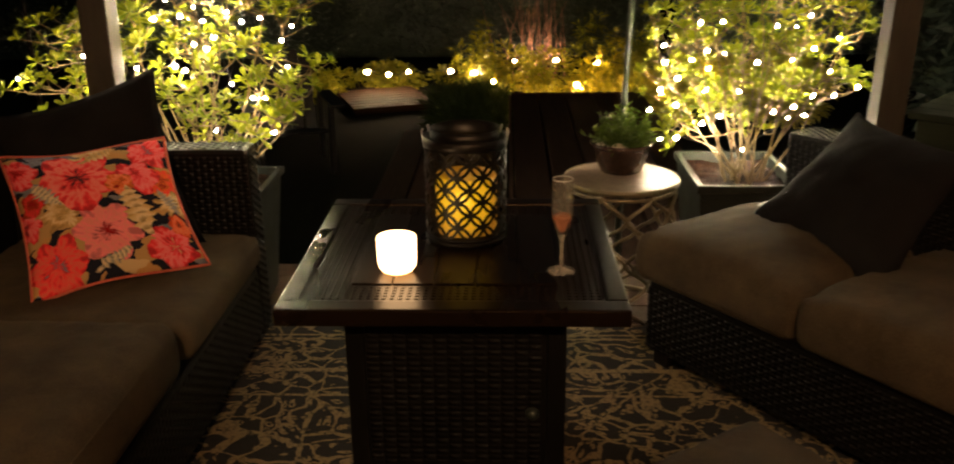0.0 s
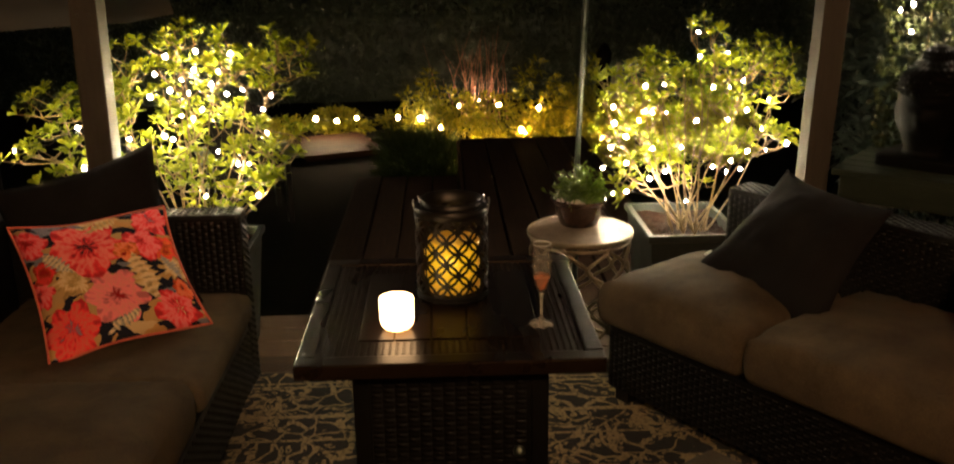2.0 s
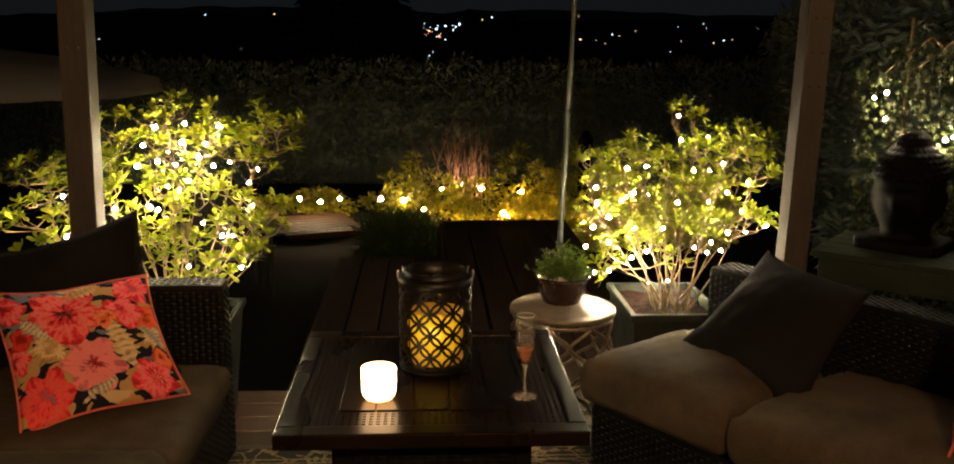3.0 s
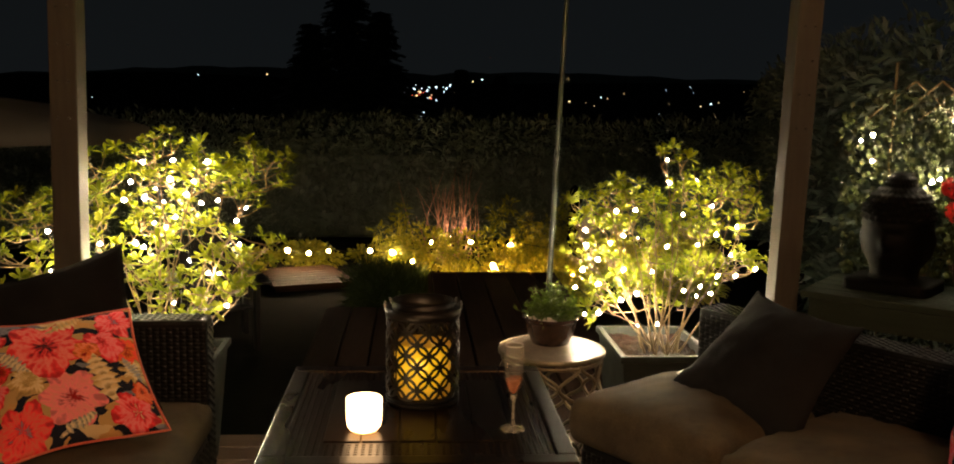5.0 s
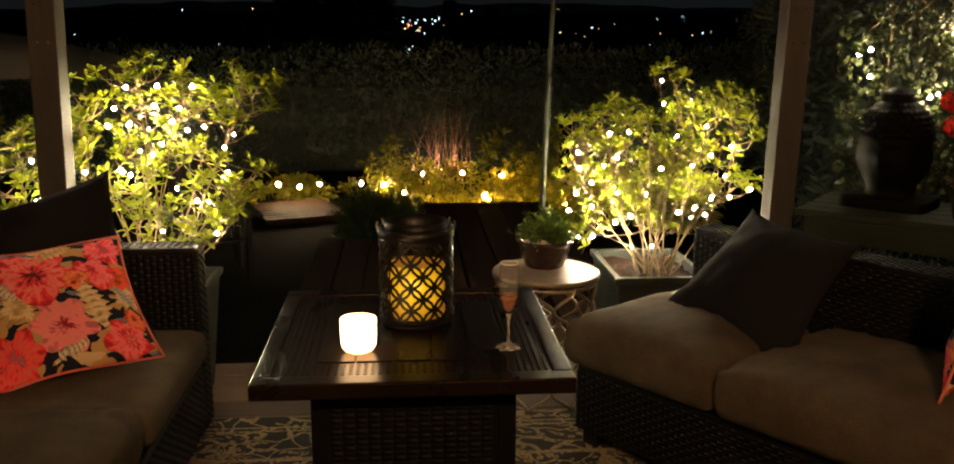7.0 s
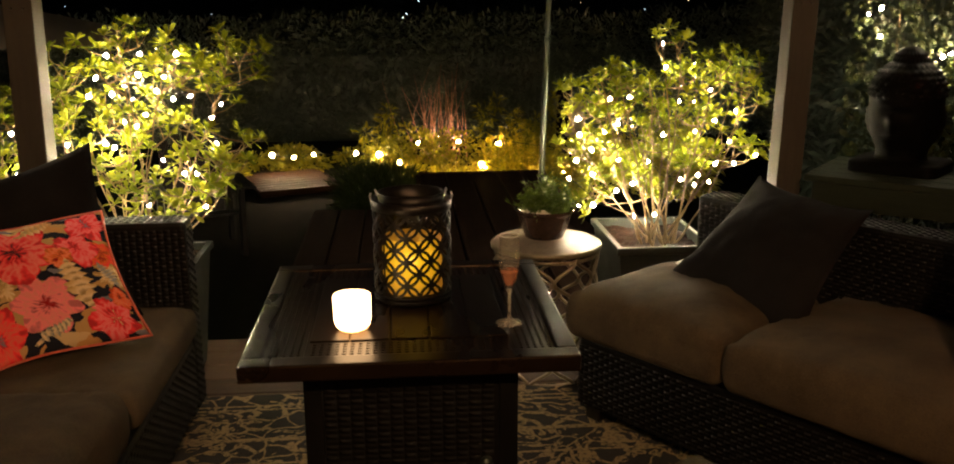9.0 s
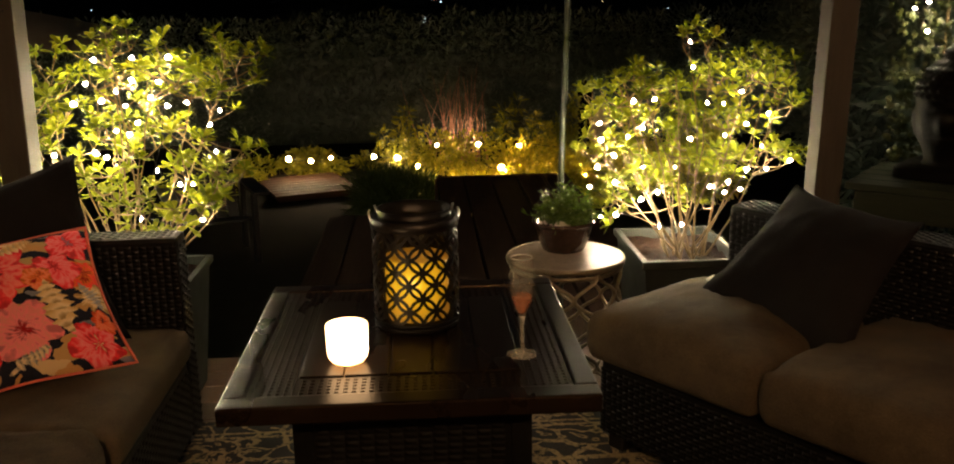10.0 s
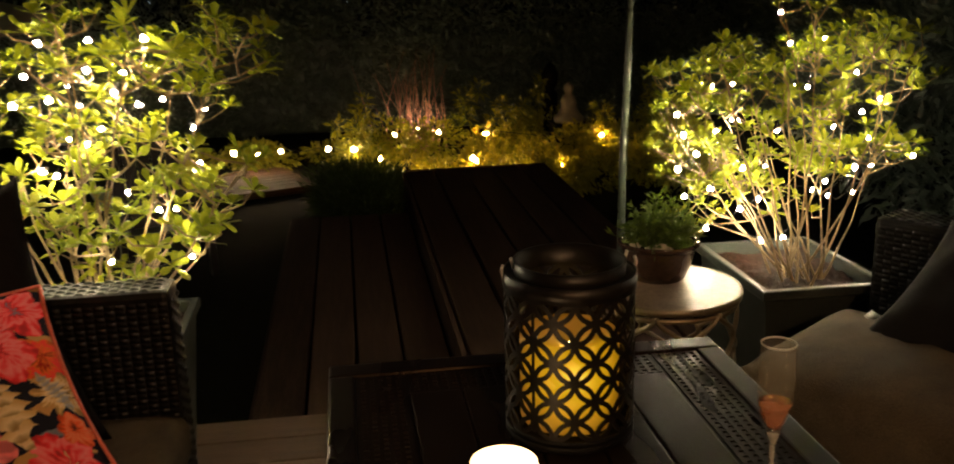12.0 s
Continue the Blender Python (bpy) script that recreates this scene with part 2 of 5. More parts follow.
_base = ramp(_rt, noise_tex(_rt, _rv, 25.0, 4), [(0.3, (0.004, 0.0030, 0.0027)), (0.7, (0.010, 0.0072, 0.006))])
_rcol = mix(_rt, calc(_rt, "MULTIPLY", _pat, _wear), _base, (0.300, 0.210, 0.098))
_rt.links.new(_rcol, _rp.inputs["Base Color"])
_rp.inputs["Roughness"].default_value = 0.95
bump(_rt, _rp, noise_tex(_rt, _rv, 500.0, 2), 0.6, 0.003)

# floral print of the pillow: poppies and leaves over a mottled ground, by the cloth's own UV
M_FLORAL, _ft, _fp = nodes_of("coral_poppy_print_cotton")
_fu = _ft.nodes.new("ShaderNodeUVMap")
_fn = _ft.nodes.new("ShaderNodeTexNoise")
_fn.inputs["Scale"].default_value, _fn.inputs["Detail"].default_value = 9.0, 3
_ft.links.new(_fu.outputs[0], _fn.inputs["Vector"])
_fw = _ft.nodes.new("ShaderNodeVectorMath")
_fw.operation = "MULTIPLY_ADD"
_ft.links.new(_fn.outputs["Color"], _fw.inputs[0])
_fw.inputs[1].default_value = (0.10, 0.10, 0)
_ft.links.new(_fu.outputs[0], _fw.inputs[2])
_fs = _ft.nodes.new("ShaderNodeSeparateXYZ")
_ft.links.new(_fw.outputs[0], _fs.inputs[0])
_fvn = _ft.nodes.new("ShaderNodeTexVoronoi")
_fvn.inputs["Scale"].default_value = 11.0
_fmp = _ft.nodes.new("ShaderNodeMapping")
_fmp.inputs["Rotation"].default_value, _fmp.inputs["Scale"].default_value = (0, 0, 0.7), (0.75, 1.7, 1)
_ft.links.new(_fw.outputs[0], _fmp.inputs["Vector"])
_ft.links.new(_fmp.outputs[0], _fvn.inputs["Vector"])
_fg = _ft.nodes.new("ShaderNodeSeparateColor")
_ft.links.new(_fvn.outputs["Color"], _fg.inputs[0])
_fcol = ramp(_ft, _fg.outputs[0], [(0.0, (0.016, 0.016, 0.026)), (0.50, (0.018, 0.018, 0.030)), (0.52, (0.56, 0.34, 0.13)), (0.74, (0.68, 0.48, 0.25)), (0.76, (0.22, 0.22, 0.26)), (0.84, (0.24, 0.24, 0.29)), (0.86, (0.60, 0.32, 0.11))])
_fcol.node.color_ramp.interpolation = "CONSTANT"


def bloom(col, cu, cv, size, petals, turn, outer, inner, heart, depth=0.28):
    """Lays one flower (or, with many narrow petals, a leaf spray) over the ground colour."""
    dx, dy = calc(_ft, "SUBTRACT", _fs.outputs[0], cu + 0.05), calc(_ft, "SUBTRACT", _fs.outputs[1], cv + 0.05)
    r = calc(_ft, "SQRT", calc(_ft, "ADD", calc(_ft, "MULTIPLY", dx, dx), calc(_ft, "MULTIPLY", dy, dy)))
    a = calc(_ft, "ARCTAN2", dy, dx)
    lobe = calc(_ft, "ABSOLUTE", calc(_ft, "COSINE", calc(_ft, "MULTIPLY_ADD", a, petals / 2, turn)))
    edge = calc(_ft, "MULTIPLY_ADD", lobe, size * depth, size * (1 - depth))
    q = calc(_ft, "DIVIDE", r, edge)
    streak = calc(_ft, "MULTIPLY", calc(_ft, "SUBTRACT", noise_tex(_ft, _fu.outputs[0], 13.0, 2, 0.5), 0.5), 1.15)
    veins = calc(_ft, "MULTIPLY", calc(_ft, "COSINE", calc(_ft, "MULTIPLY_ADD", a, petals * 3.0, calc(_ft, "MULTIPLY", q, 2.0))), 0.09)
    streak = calc(_ft, "ADD", streak, veins)
    shade = calc(_ft, "ADD", calc(_ft, "ADD", calc(_ft, "MULTIPLY", q, 0.72), calc(_ft, "MULTIPLY", lobe, 0.22)), streak)
    body = ramp(_ft, shade, [(0.0, heart), (0.18, heart), (0.23, [c * 0.55 for c in outer]), (0.36, outer), (0.62, inner), (0.78, outer), (0.97, [c * 0.6 for c in outer])])
    return mix(_ft, calc(_ft, "LESS_THAN", q, 1.0), col, body)


def frond(col, cu, cv, length, width, turn, outer, inner):
    """Lays one feather-shaped leaf with a saw edge and a pale midrib over the ground colour."""
    dx, dy = calc(_ft, "SUBTRACT", _fs.outputs[0], cu + 0.05), calc(_ft, "SUBTRACT", _fs.outputs[1], cv + 0.05)
    along = calc(_ft, "ADD", calc(_ft, "MULTIPLY", dx, math.cos(turn) / length), calc(_ft, "MULTIPLY", dy, math.sin(turn) / length))
    across = calc(_ft, "ABSOLUTE", calc(_ft, "SUBTRACT", calc(_ft, "MULTIPLY", dy, math.cos(turn) / width), calc(_ft, "MULTIPLY", dx, math.sin(turn) / width)))
    teeth = calc(_ft, "FRACT", calc(_ft, "SUBTRACT", calc(_ft, "MULTIPLY", along, 4.0), calc(_ft, "MULTIPLY", across, 1.3)))
    edge = calc(_ft, "MULTIPLY", calc(_ft, "SUBTRACT", 1.0, calc(_ft, "MULTIPLY", along, along)), calc(_ft, "MULTIPLY_ADD", teeth, -0.55, 1.0))
    body = ramp(_ft, calc(_ft, "ADD", across, calc(_ft, "MULTIPLY", teeth, 0.5)), [(0.05, inner), (0.14, [c * 0.55 for c in outer]), (0.4, inner), (0.9, outer)])
    return mix(_ft, calc(_ft, "LESS_THAN", across, edge), col, body)


CORAL, PINK, RED_D = (0.98, 0.050, 0.060), (1.0, 0.25, 0.27), (0.42, 0.012, 0.014)
OCHRE, SAND, NAVY = (0.66, 0.40, 0.14), (0.86, 0.66, 0.38), (0.03, 0.025, 0.035)
_fcol = bloom(_fcol, 0.93, 0.62, 0.12, 5, 0.6, (0.90, 0.16, 0.03), CORAL, RED_D)
_fcol = bloom(_fcol, 0.27, 0.47, 0.15, 7, 1.1, OCHRE, SAND, OCHRE, 0.5)
_fcol = bloom(_fcol, 0.52, 0.93, 0.13, 7, 0.7, SAND, OCHRE, SAND, 0.5)
_fcol = bloom(_fcol, 0.95, 0.45, 0.12, 8, 0.9, OCHRE, SAND, NAVY, 0.55)
_fcol = bloom(_fcol, 0.03, 0.45, 0.11, 6, 0.3, CORAL, PINK, NAVY)
_fcol = bloom(_fcol, 0.24, 0.95, 0.10, 6, 0.9, (0.30, 0.30, 0.36), (0.2, 0.2, 0.26), NAVY, 0.4)
_fcol = bloom(_fcol, 0.78, 0.66, 0.14, 5, 0.2, CORAL, PINK, RED_D)
_fcol = bloom(_fcol, 0.50, 0.28, 0.21, 6, 0.5, PINK, (0.88, 0.28, 0.24), RED_D, 0.3)
_fcol = bloom(_fcol, 0.42, 0.70, 0.27, 5, 0.9, CORAL, (1.0, 0.27, 0.23), NAVY)
_fcol = bloom(_fcol, 0.88, 0.88, 0.14, 5, 0.0, CORAL, PINK, (0.25, 0.22, 0.30))
_fcol = bloom(_fcol, 0.06, 0.82, 0.13, 5, 0.4, CORAL, PINK, RED_D)
_fcol = bloom(_fcol, 0.17, 0.14, 0.19, 6, 0.2, CORAL, (0.84, 0.15, 0.10), (0.25, 0.20, 0.28))
_fcol = bloom(_fcol, 0.84, 0.13, 0.15, 5, 1.3, CORAL, PINK, SAND)
_fcol = bloom(_fcol, 0.67, 0.60, 0.085, 5, 0.9, (0.92, 0.19, 0.04), (0.96, 0.30, 0.16), RED_D)
_fcol = bloom(_fcol, 0.93, 0.28, 0.075, 6, 0.4, (0.94, 0.12, 0.03), (0.95, 0.28, 0.14), NAVY)
_fcol = bloom(_fcol, 0.10, 0.58, 0.085, 5, 0.1, (0.60, 0.05, 0.02), CORAL, RED_D)
_fcol = frond(_fcol, 0.725, 0.40, 0.19, 0.105, 1.75, OCHRE, SAND)
_fcol = frond(_fcol, 0.20, 0.62, 0.13, 0.07, 2.3, (0.34, 0.33, 0.32), SAND)
_fcol = frond(_fcol, 0.93, 0.47, 0.12, 0.05, 2.0, SAND, (0.30, 0.30, 0.34))
_fcol = frond(_fcol, 0.58, 0.90, 0.13, 0.06, 0.3, SAND, OCHRE)
_fcol = frond(_fcol, 0.50, 0.10, 0.13, 0.045, 0.4, (0.22, 0.22, 0.22), SAND)
_ft.links.new(_fcol, _fp.inputs["Base Color"])
_fp.inputs["Roughness"].default_value = 0.85
bump(_ft, _fp, noise_tex(_ft, texcoord(_ft), 420.0, 2), 0.35, 0.002)
M_PIPING = plain("coral_piping", (0.60, 0.10, 0.06), (0.78, 0.20, 0.13), 0.8)


for _m, _k in ((M_DARKFAB, 0.05), (M_SOIL, 0.08), (M_PLANTER, 0.2), (M_WICKER, 0.17), (M_POST, 0.2), (M_FLORAL, 0.12), (M_FABRIC, 0.2), (M_SHELF, 0.1), (M_STONE, 0.05), (M_BENCHWOOD, 0.1)):
    _m.node_tree.nodes["Principled BSDF"].inputs["Specular IOR Level"].default_value = _k

# ---------- mesh helpers ----------
def part(name, bm, material, parent=None, label="", smooth=True):
    me = bpy.data.meshes.new(name)
    bm.to_mesh(me)
    bm.free()
    if smooth:
        me.polygons.foreach_set("use_smooth", [True] * len(me.polygons))
    me.materials.append(material)
    ob = new(name, me)
    ob.parent = parent
    if label:
        ob["label"] = label
    return ob


def thing(name, m, label, category, group="", kind=""):
    ob = new(name)
    ob.matrix_basis = m
    return tagged(ob, label, category, group, kind)


def raw(name, verts, faces, material, parent=None, label="", smooth=False):
    me = bpy.data.meshes.new(name)
    me.from_pydata(verts, [], faces)
    if smooth:
        me.polygons.foreach_set("use_smooth", [True] * len(me.polygons))
    me.materials.append(material)
    ob = new(name, me)
    ob.parent = parent
    if label:
        ob["label"] = label
    return ob


def box(x0, x1, y0, y1, z0, z1, bevel=0.004, seg=2, bm=None):
    own = bmesh.new()
    bmesh.ops.create_cube(own, size=1)
    bmesh.ops.scale(own, vec=(x1 - x0, y1 - y0, z1 - z0), verts=own.verts)
    bmesh.ops.translate(own, vec=((x0 + x1) / 2, (y0 + y1) / 2, (z0 + z1) / 2), verts=own.verts)
    if bevel:
        bmesh.ops.bevel(own, geom=own.edges[:], offset=bevel, segments=seg, affect="EDGES", profile=0.6)
    if bm is None:
        return own
    tmp = bpy.data.meshes.new("tmp")
    own.to_mesh(tmp)
    own.free()
    bm.from_mesh(tmp)
    bpy.data.meshes.remove(tmp)
    return bm


def lathe(profile, seg=40, bm=None, at=(0, 0, 0)):
    bm = bm or bmesh.new()
    rings = []
    for r, z in profile:
        rings.append([bm.verts.new((at[0] + max(r, 1e-5) * math.cos(2 * math.pi * i / seg), at[1] + max(r, 1e-5) * math.sin(2 * math.pi * i / seg), at[2] + z)) for i in range(seg)])
    for a, b in zip(rings, rings[1:]):
        for i in range(seg):
            bm.faces.new((a[i], a[(i + 1) % seg], b[(i + 1) % seg], b[i]))
    return bm


def tube(bm, pts, radii, seg=6):
    """A tapered tube along points."""
    pts = [Vector(p) for p in pts]
    rings = []
    for i, p in enumerate(pts):
        d = (pts[min(i + 1, len(pts) - 1)] - pts[max(i - 1, 0)]).normalized()
        a = d.orthogonal().normalized() if i == 0 else (rings_a - d * rings_a.dot(d)).normalized()
        rings_a = a
        b = d.cross(a)
        r = radii[i] if isinstance(radii, (list, tuple)) else radii
        rings.append([bm.verts.new(p + (a * math.cos(2 * math.pi * k / seg) + b * math.sin(2 * math.pi * k / seg)) * r) for k in range(seg)])
    for a, b in zip(rings, rings[1:]):
        for k in range(seg):
            bm.faces.new((a[k], a[(k + 1) % seg], b[(k + 1) % seg], b[k]))
    bm.faces.new(rings[0][::-1])
    bm.faces.new(rings[-1])
    return bm


def cushion(w, d, h, crown=0.03, n=20, corner=0.035, seed=0, sag=0.006):
    """A stuffed box cushion, its base at z = 0: rounded edges, a domed top with slight creases."""
    bm = bmesh.new()
    bmesh.ops.create_cube(bm, size=1)
    bmesh.ops.scale(bm, vec=(w, d, h), verts=bm.verts)
    bmesh.ops.translate(bm, vec=(0, 0, h / 2), verts=bm.verts)
    bmesh.ops.bevel(bm, geom=bm.edges[:], offset=corner, segments=4, affect="EDGES", profile=0.55)
    bmesh.ops.subdivide_edges(bm, edges=[e for e in bm.edges if e.calc_length() > 0.08], cuts=n - 1, use_grid_fill=True)
    for v in bm.verts:
        u, k = v.co.x / (w / 2), v.co.y / (d / 2)
        dome = max(0, 1 - abs(u) ** 2.6) * max(0, 1 - abs(k) ** 2.6)
        t = v.co.z / h
        if t > 0.5:
            v.co.z += crown * dome * (t - 0.5) * 2
            v.co.z += sag * noise.noise(Vector((v.co.x * 6 + seed, v.co.y * 6, seed))) * (t - 0.5) * 2
            v.co.z += 0.005 * noise.noise(Vector((v.co.x * 22 + seed, v.co.y * 9, seed)))
            fold = noise.noise(Vector((v.co.x * 5 + v.co.y * 9 + seed, v.co.x * 3, seed + 7)))
            v.co.z -= 0.012 * max(0.0, 1 - abs(fold) / 0.10) * (0.25 + abs(u * k)) * (t - 0.5) * 2
        bulge = math.sin(math.pi * min(max(t, 0), 1))
        v.co.x += 0.010 * bulge * (1 if u > 0 else -1) * (abs(u) > 0.8)
        v.co.y += 0.010 * bulge * (1 if k > 0 else -1) * (abs(k) > 0.8)
    return bm


def pillow(size, thick, n=26, seed=0, pull=0.12):
    """A knife-edged throw pillow in its own xy plane, with pulled-out corners, and a UV layer."""
    bm = bmesh.new()
    uvl = bm.loops.layers.uv.new("UVMap")
    grid = {}
    half = size / 2
    for side in (1, -1):
        for i in range(n + 1):
            for j in range(n + 1):
                u, v = 2 * i / n - 1, 2 * j / n - 1
                rim = i in (0, n) or j in (0, n)
                if rim and side < 0:
                    grid[side, i, j] = grid[1, i, j]
                    continue
                x = u * (1 - pull * (1 - v * v))
                y = v * (1 - pull * (1 - u * u))
                z = thick / 2 * ((1 - u ** 2) * (1 - v ** 2)) ** 0.68 * side
                z += (0.016 * noise.noise(Vector((u * 2.2 + seed, v * 2.2, seed + side))) + 0.006 * noise.noise(Vector((u * 7 + seed, v * 5, seed)))) * (not rim)
                z += 0.014 * (u * v) * math.sin(3 * u + seed)
                grid[side, i, j] = bm.verts.new((x * half, y * half, z))
        for i in range(n):
            for j in range(n):
                q = [(i, j), (i + 1, j), (i + 1, j + 1), (i, j + 1)]
                if side < 0:
                    q.reverse()
                f = bm.faces.new([grid[side, a, b] for a, b in q])
                for loop, (a, b) in zip(f.loops, q):
                    loop[uvl].uv = (a / n, b / n)
    rim = [(i, 0) for i in range(n)] + [(n, j) for j in range(n)] + [(n - i, n) for i in range(n)] + [(0, n - j) for j in range(n)]
    return bm, [grid[1, a, b].co.copy() for a, b in rim]


def closed_tube(pts, r, seg=6):
    bm = bmesh.new()
    n = len(pts)
    rings = []
    for i, p in enumerate(pts):
        d = (pts[(i + 1) % n] - pts[i - 1]).normalized()
        a = d.cross(Vector((0, 0, 1))).normalized()
        b = d.cross(a)
        rings.append([bm.verts.new(p + (a * math.cos(2 * math.pi * k / seg) + b * math.sin(2 * math.pi * k / seg)) * r) for k in range(seg)])
    for i in range(n):
        a, b = rings[i], rings[(i + 1) % n]
        for k in range(seg):
            bm.faces.new((a[k], a[(k + 1) % seg], b[(k + 1) % seg], b[k]))
    return bm


def basis(centre, x_axis, y_axis):
    x = Vector(x_axis).normalized()
    z = x.cross(Vector(y_axis)).normalized()
    y = z.cross(x)
    return Matrix.Translation(centre) @ Matrix((x, y, z)).transposed().to_4x4()


def weave(w, h, m, parent, pitch=0.022, row=0.013, material=M_WICKER):
    """A panel of woven resin strands in its local xz plane (proud towards -y), set by m."""
    verts, faces = [], []
    for j in range(int(h / row)):
        for i in range(int(w / pitch)):
            up = (i + j) % 2
            x0, z0 = i * pitch, j * row
            lift = -0.0045 if up else -0.0015
            b = len(verts)
            gx, gz = 0.0008, 0.0009
            for x, z, y in ((x0 + gx, z0 + gz, 0), (x0 + pitch - gx, z0 + gz, 0), (x0 + pitch - gx, z0 + row - gz, 0), (x0 + gx, z0 + row - gz, 0),
                            (x0 + pitch * 0.3, z0 + row * 0.3, lift), (x0 + pitch * 0.7, z0 + row * 0.3, lift), (x0 + pitch * 0.7, z0 + row * 0.75, lift), (x0 + pitch * 0.3, z0 + row * 0.75, lift)):
                verts.append(m @ Vector((x, y, z)))
            faces += [(b + 4, b + 5, b + 6, b + 7), (b, b + 1, b + 5, b + 4), (b + 1, b + 2, b + 6, b + 5), (b + 2, b + 3, b + 7, b + 6), (b + 3, b, b + 4, b + 7)]
    return raw("wicker_weave", verts, faces, material, parent, smooth=True)


rng = random.Random(7)


# ---------- ground, decks, house ----------
def ground_height(x, y):
    if y < 15:
        return -0.62 + 0.02 * noise.noise(Vector((x * 0.5, y * 0.5, 0)))
    if y < 120:
        return -0.62 - 16 * ((y - 15) / 105) ** 1.2
    if y < 380:
        return -16.62 + 2 * noise.noise(Vector((x * 0.01, y * 0.01, 3)))
    return -16.6 + (y - 380) * 0.16 + (3 + (y - 380) * 0.02) * noise.noise(Vector((x * 0.008, y * 0.006, 1)))


_xs = [-2500, -1200, -600, -300, -150, -80, -40, -20, -12, -8, -5, -3, -1.5, 0, 1.5, 3, 5, 8, 12, 20, 40, 80, 150, 300, 600, 1200, 2500]
_ys = [-2500, -900, -300, -100, -40, -15, -5, 0, 3, 5, 7, 9, 11, 13, 15, 20, 30, 45, 70, 100, 120, 180, 260, 380, 400, 420, 440, 470, 500, 540, 560]
_v = [(x, y, ground_height(x, y)) for y in _ys for x in _xs]
_f = [(j * len(_xs) + i, j * len(_xs) + i + 1, (j + 1) * len(_xs) + i + 1, (j + 1) * len(_xs) + i) for j in range(len(_ys) - 1) for i in range(len(_xs) - 1)]
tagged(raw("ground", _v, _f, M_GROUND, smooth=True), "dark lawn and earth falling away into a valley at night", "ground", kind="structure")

_rv, _rf = [], []
for i in range(161):
    x = -900 + i * 11.25
    top = 16 + 7 * noise.noise(Vector((x * 0.006, 0, 5))) + 1.6 * noise.noise(Vector((x * 0.05, 0, 9))) + 0.8 * noise.noise(Vector((x * 0.2, 0, 2)))
    _rv += [(x, 560, -20), (x, 575, top), (x, 640, -20)]
for i in range(160):
    a = i * 3
    _rf += [(a, a + 3, a + 4, a + 1), (a + 1, a + 4, a + 5, a + 2)]
tagged(raw("backdrop", _rv, _rf, M_FAR, smooth=True), "dark wooded ridge on the far side of the valley", "hill", kind="structure")

# lights of the town in the valley
TOWN = [(-4, 5.5, 1), (-0.5, 5.3, 1), (2.7, 5.5, 1), (6, 6.1, 1), (9.3, 6.1, 1), (12.5, 6.4, 1), (15.5, 6.7, 1), (1.6, 2.9, 2), (5.4, 1.3, 1), (9.2, 0.3, 1), (3.8, -5.2, 1),
        (25.6, 8.9, 0), (29.9, 10, 1), (22.9, 7.3, 0), (68.7, 10.9, 0), (69.5, 0.7, 0), (77, 0.4, 0), (81.2, -0.9, 0), (94.5, 4.6, 0), (110.9, -4.3, 1), (115.7, 0.4, 0),
        (125.3, 8.1, 1), (126.8, 5.9, 1), (130.5, -0.3, 0), (-65.6, 10.5, 0), (-95.5, 9.8, 1), (-80.5, -4.6, 1), (-141.6, -0.8, 1), (39.6, 23.6, 2), (3.5, 3.6, 2), (7.0, 1.2, 2), (-1.5, 2.4, 2), (2.1, -6.7, 1), (1.6, -8.2, 1)]
M_TOWN = [glow("amber_street_light", (1.0, 0.66, 0.30), 2.6), glow("white_street_light", (0.66, 0.90, 1.0), 4.0), glow("red_signal_light", (1.0, 0.10, 0.05), 4.0)]


def town_lights(kind, name, label):
    bm = bmesh.new()
    spots = [(x, z) for x, z, k in TOWN if k == kind]
    r = random.Random(kind)
    if kind < 2:
        spots += [(r.uniform(-10, 180), r.uniform(-2, 9)) for _ in range(4)]
        spots += [(r.uniform(-6, 20), r.gauss(4.2, 1.4)) for _ in range(7)]
    for x, z in spots:
        m = Matrix.Translation((x, 418 if z < 20 else 500, z))
        bmesh.ops.create_icosphere(bm, subdivisions=1, radius=r.choice((0.12, 0.17, 0.26)) * (1.6 if -7 < x < 20 else 1.15), matrix=m)
    return tagged(part(name, bm, M_TOWN[kind]), label, "town lights", kind="stuff")


town_lights(0, "amber_town_lights", "scattered amber street lights across the dark valley")
town_lights(1, "white_town_lights", "cluster of cold white lights in the town below")
town_lights(2, "red_town_lights", "small red signal lights on a distant tower")

# patio deck of boards that run across
deck = thing("patio_deck", pose(0, 0, 0), "brown wooden patio deck boards under the rug", "deck", kind="structure")
_bm = box(-2.6, 2.9, 0, 0.136, -0.035, 0, 0.003, 1)
_first = part("deck_board", _bm, M_DECK, deck, smooth=False)
_first.location = (0, 3.575, 0)
for i in range(1, 39):
    ob = new("deck_board", _first.data)
    ob.parent, ob.location = deck, (0, 3.575 - 0.141 * i, 0)
part("deck_fascia", box(-2.6, 2.9, 3.68, 3.705, -0.6, -0.037, 0.003), M_DECK, deck, smooth=False)
part("deck_joists", box(-2.55, 2.85, -1.75, 3.66, -0.6, -0.06, 0), M_DECK, deck, smooth=False)

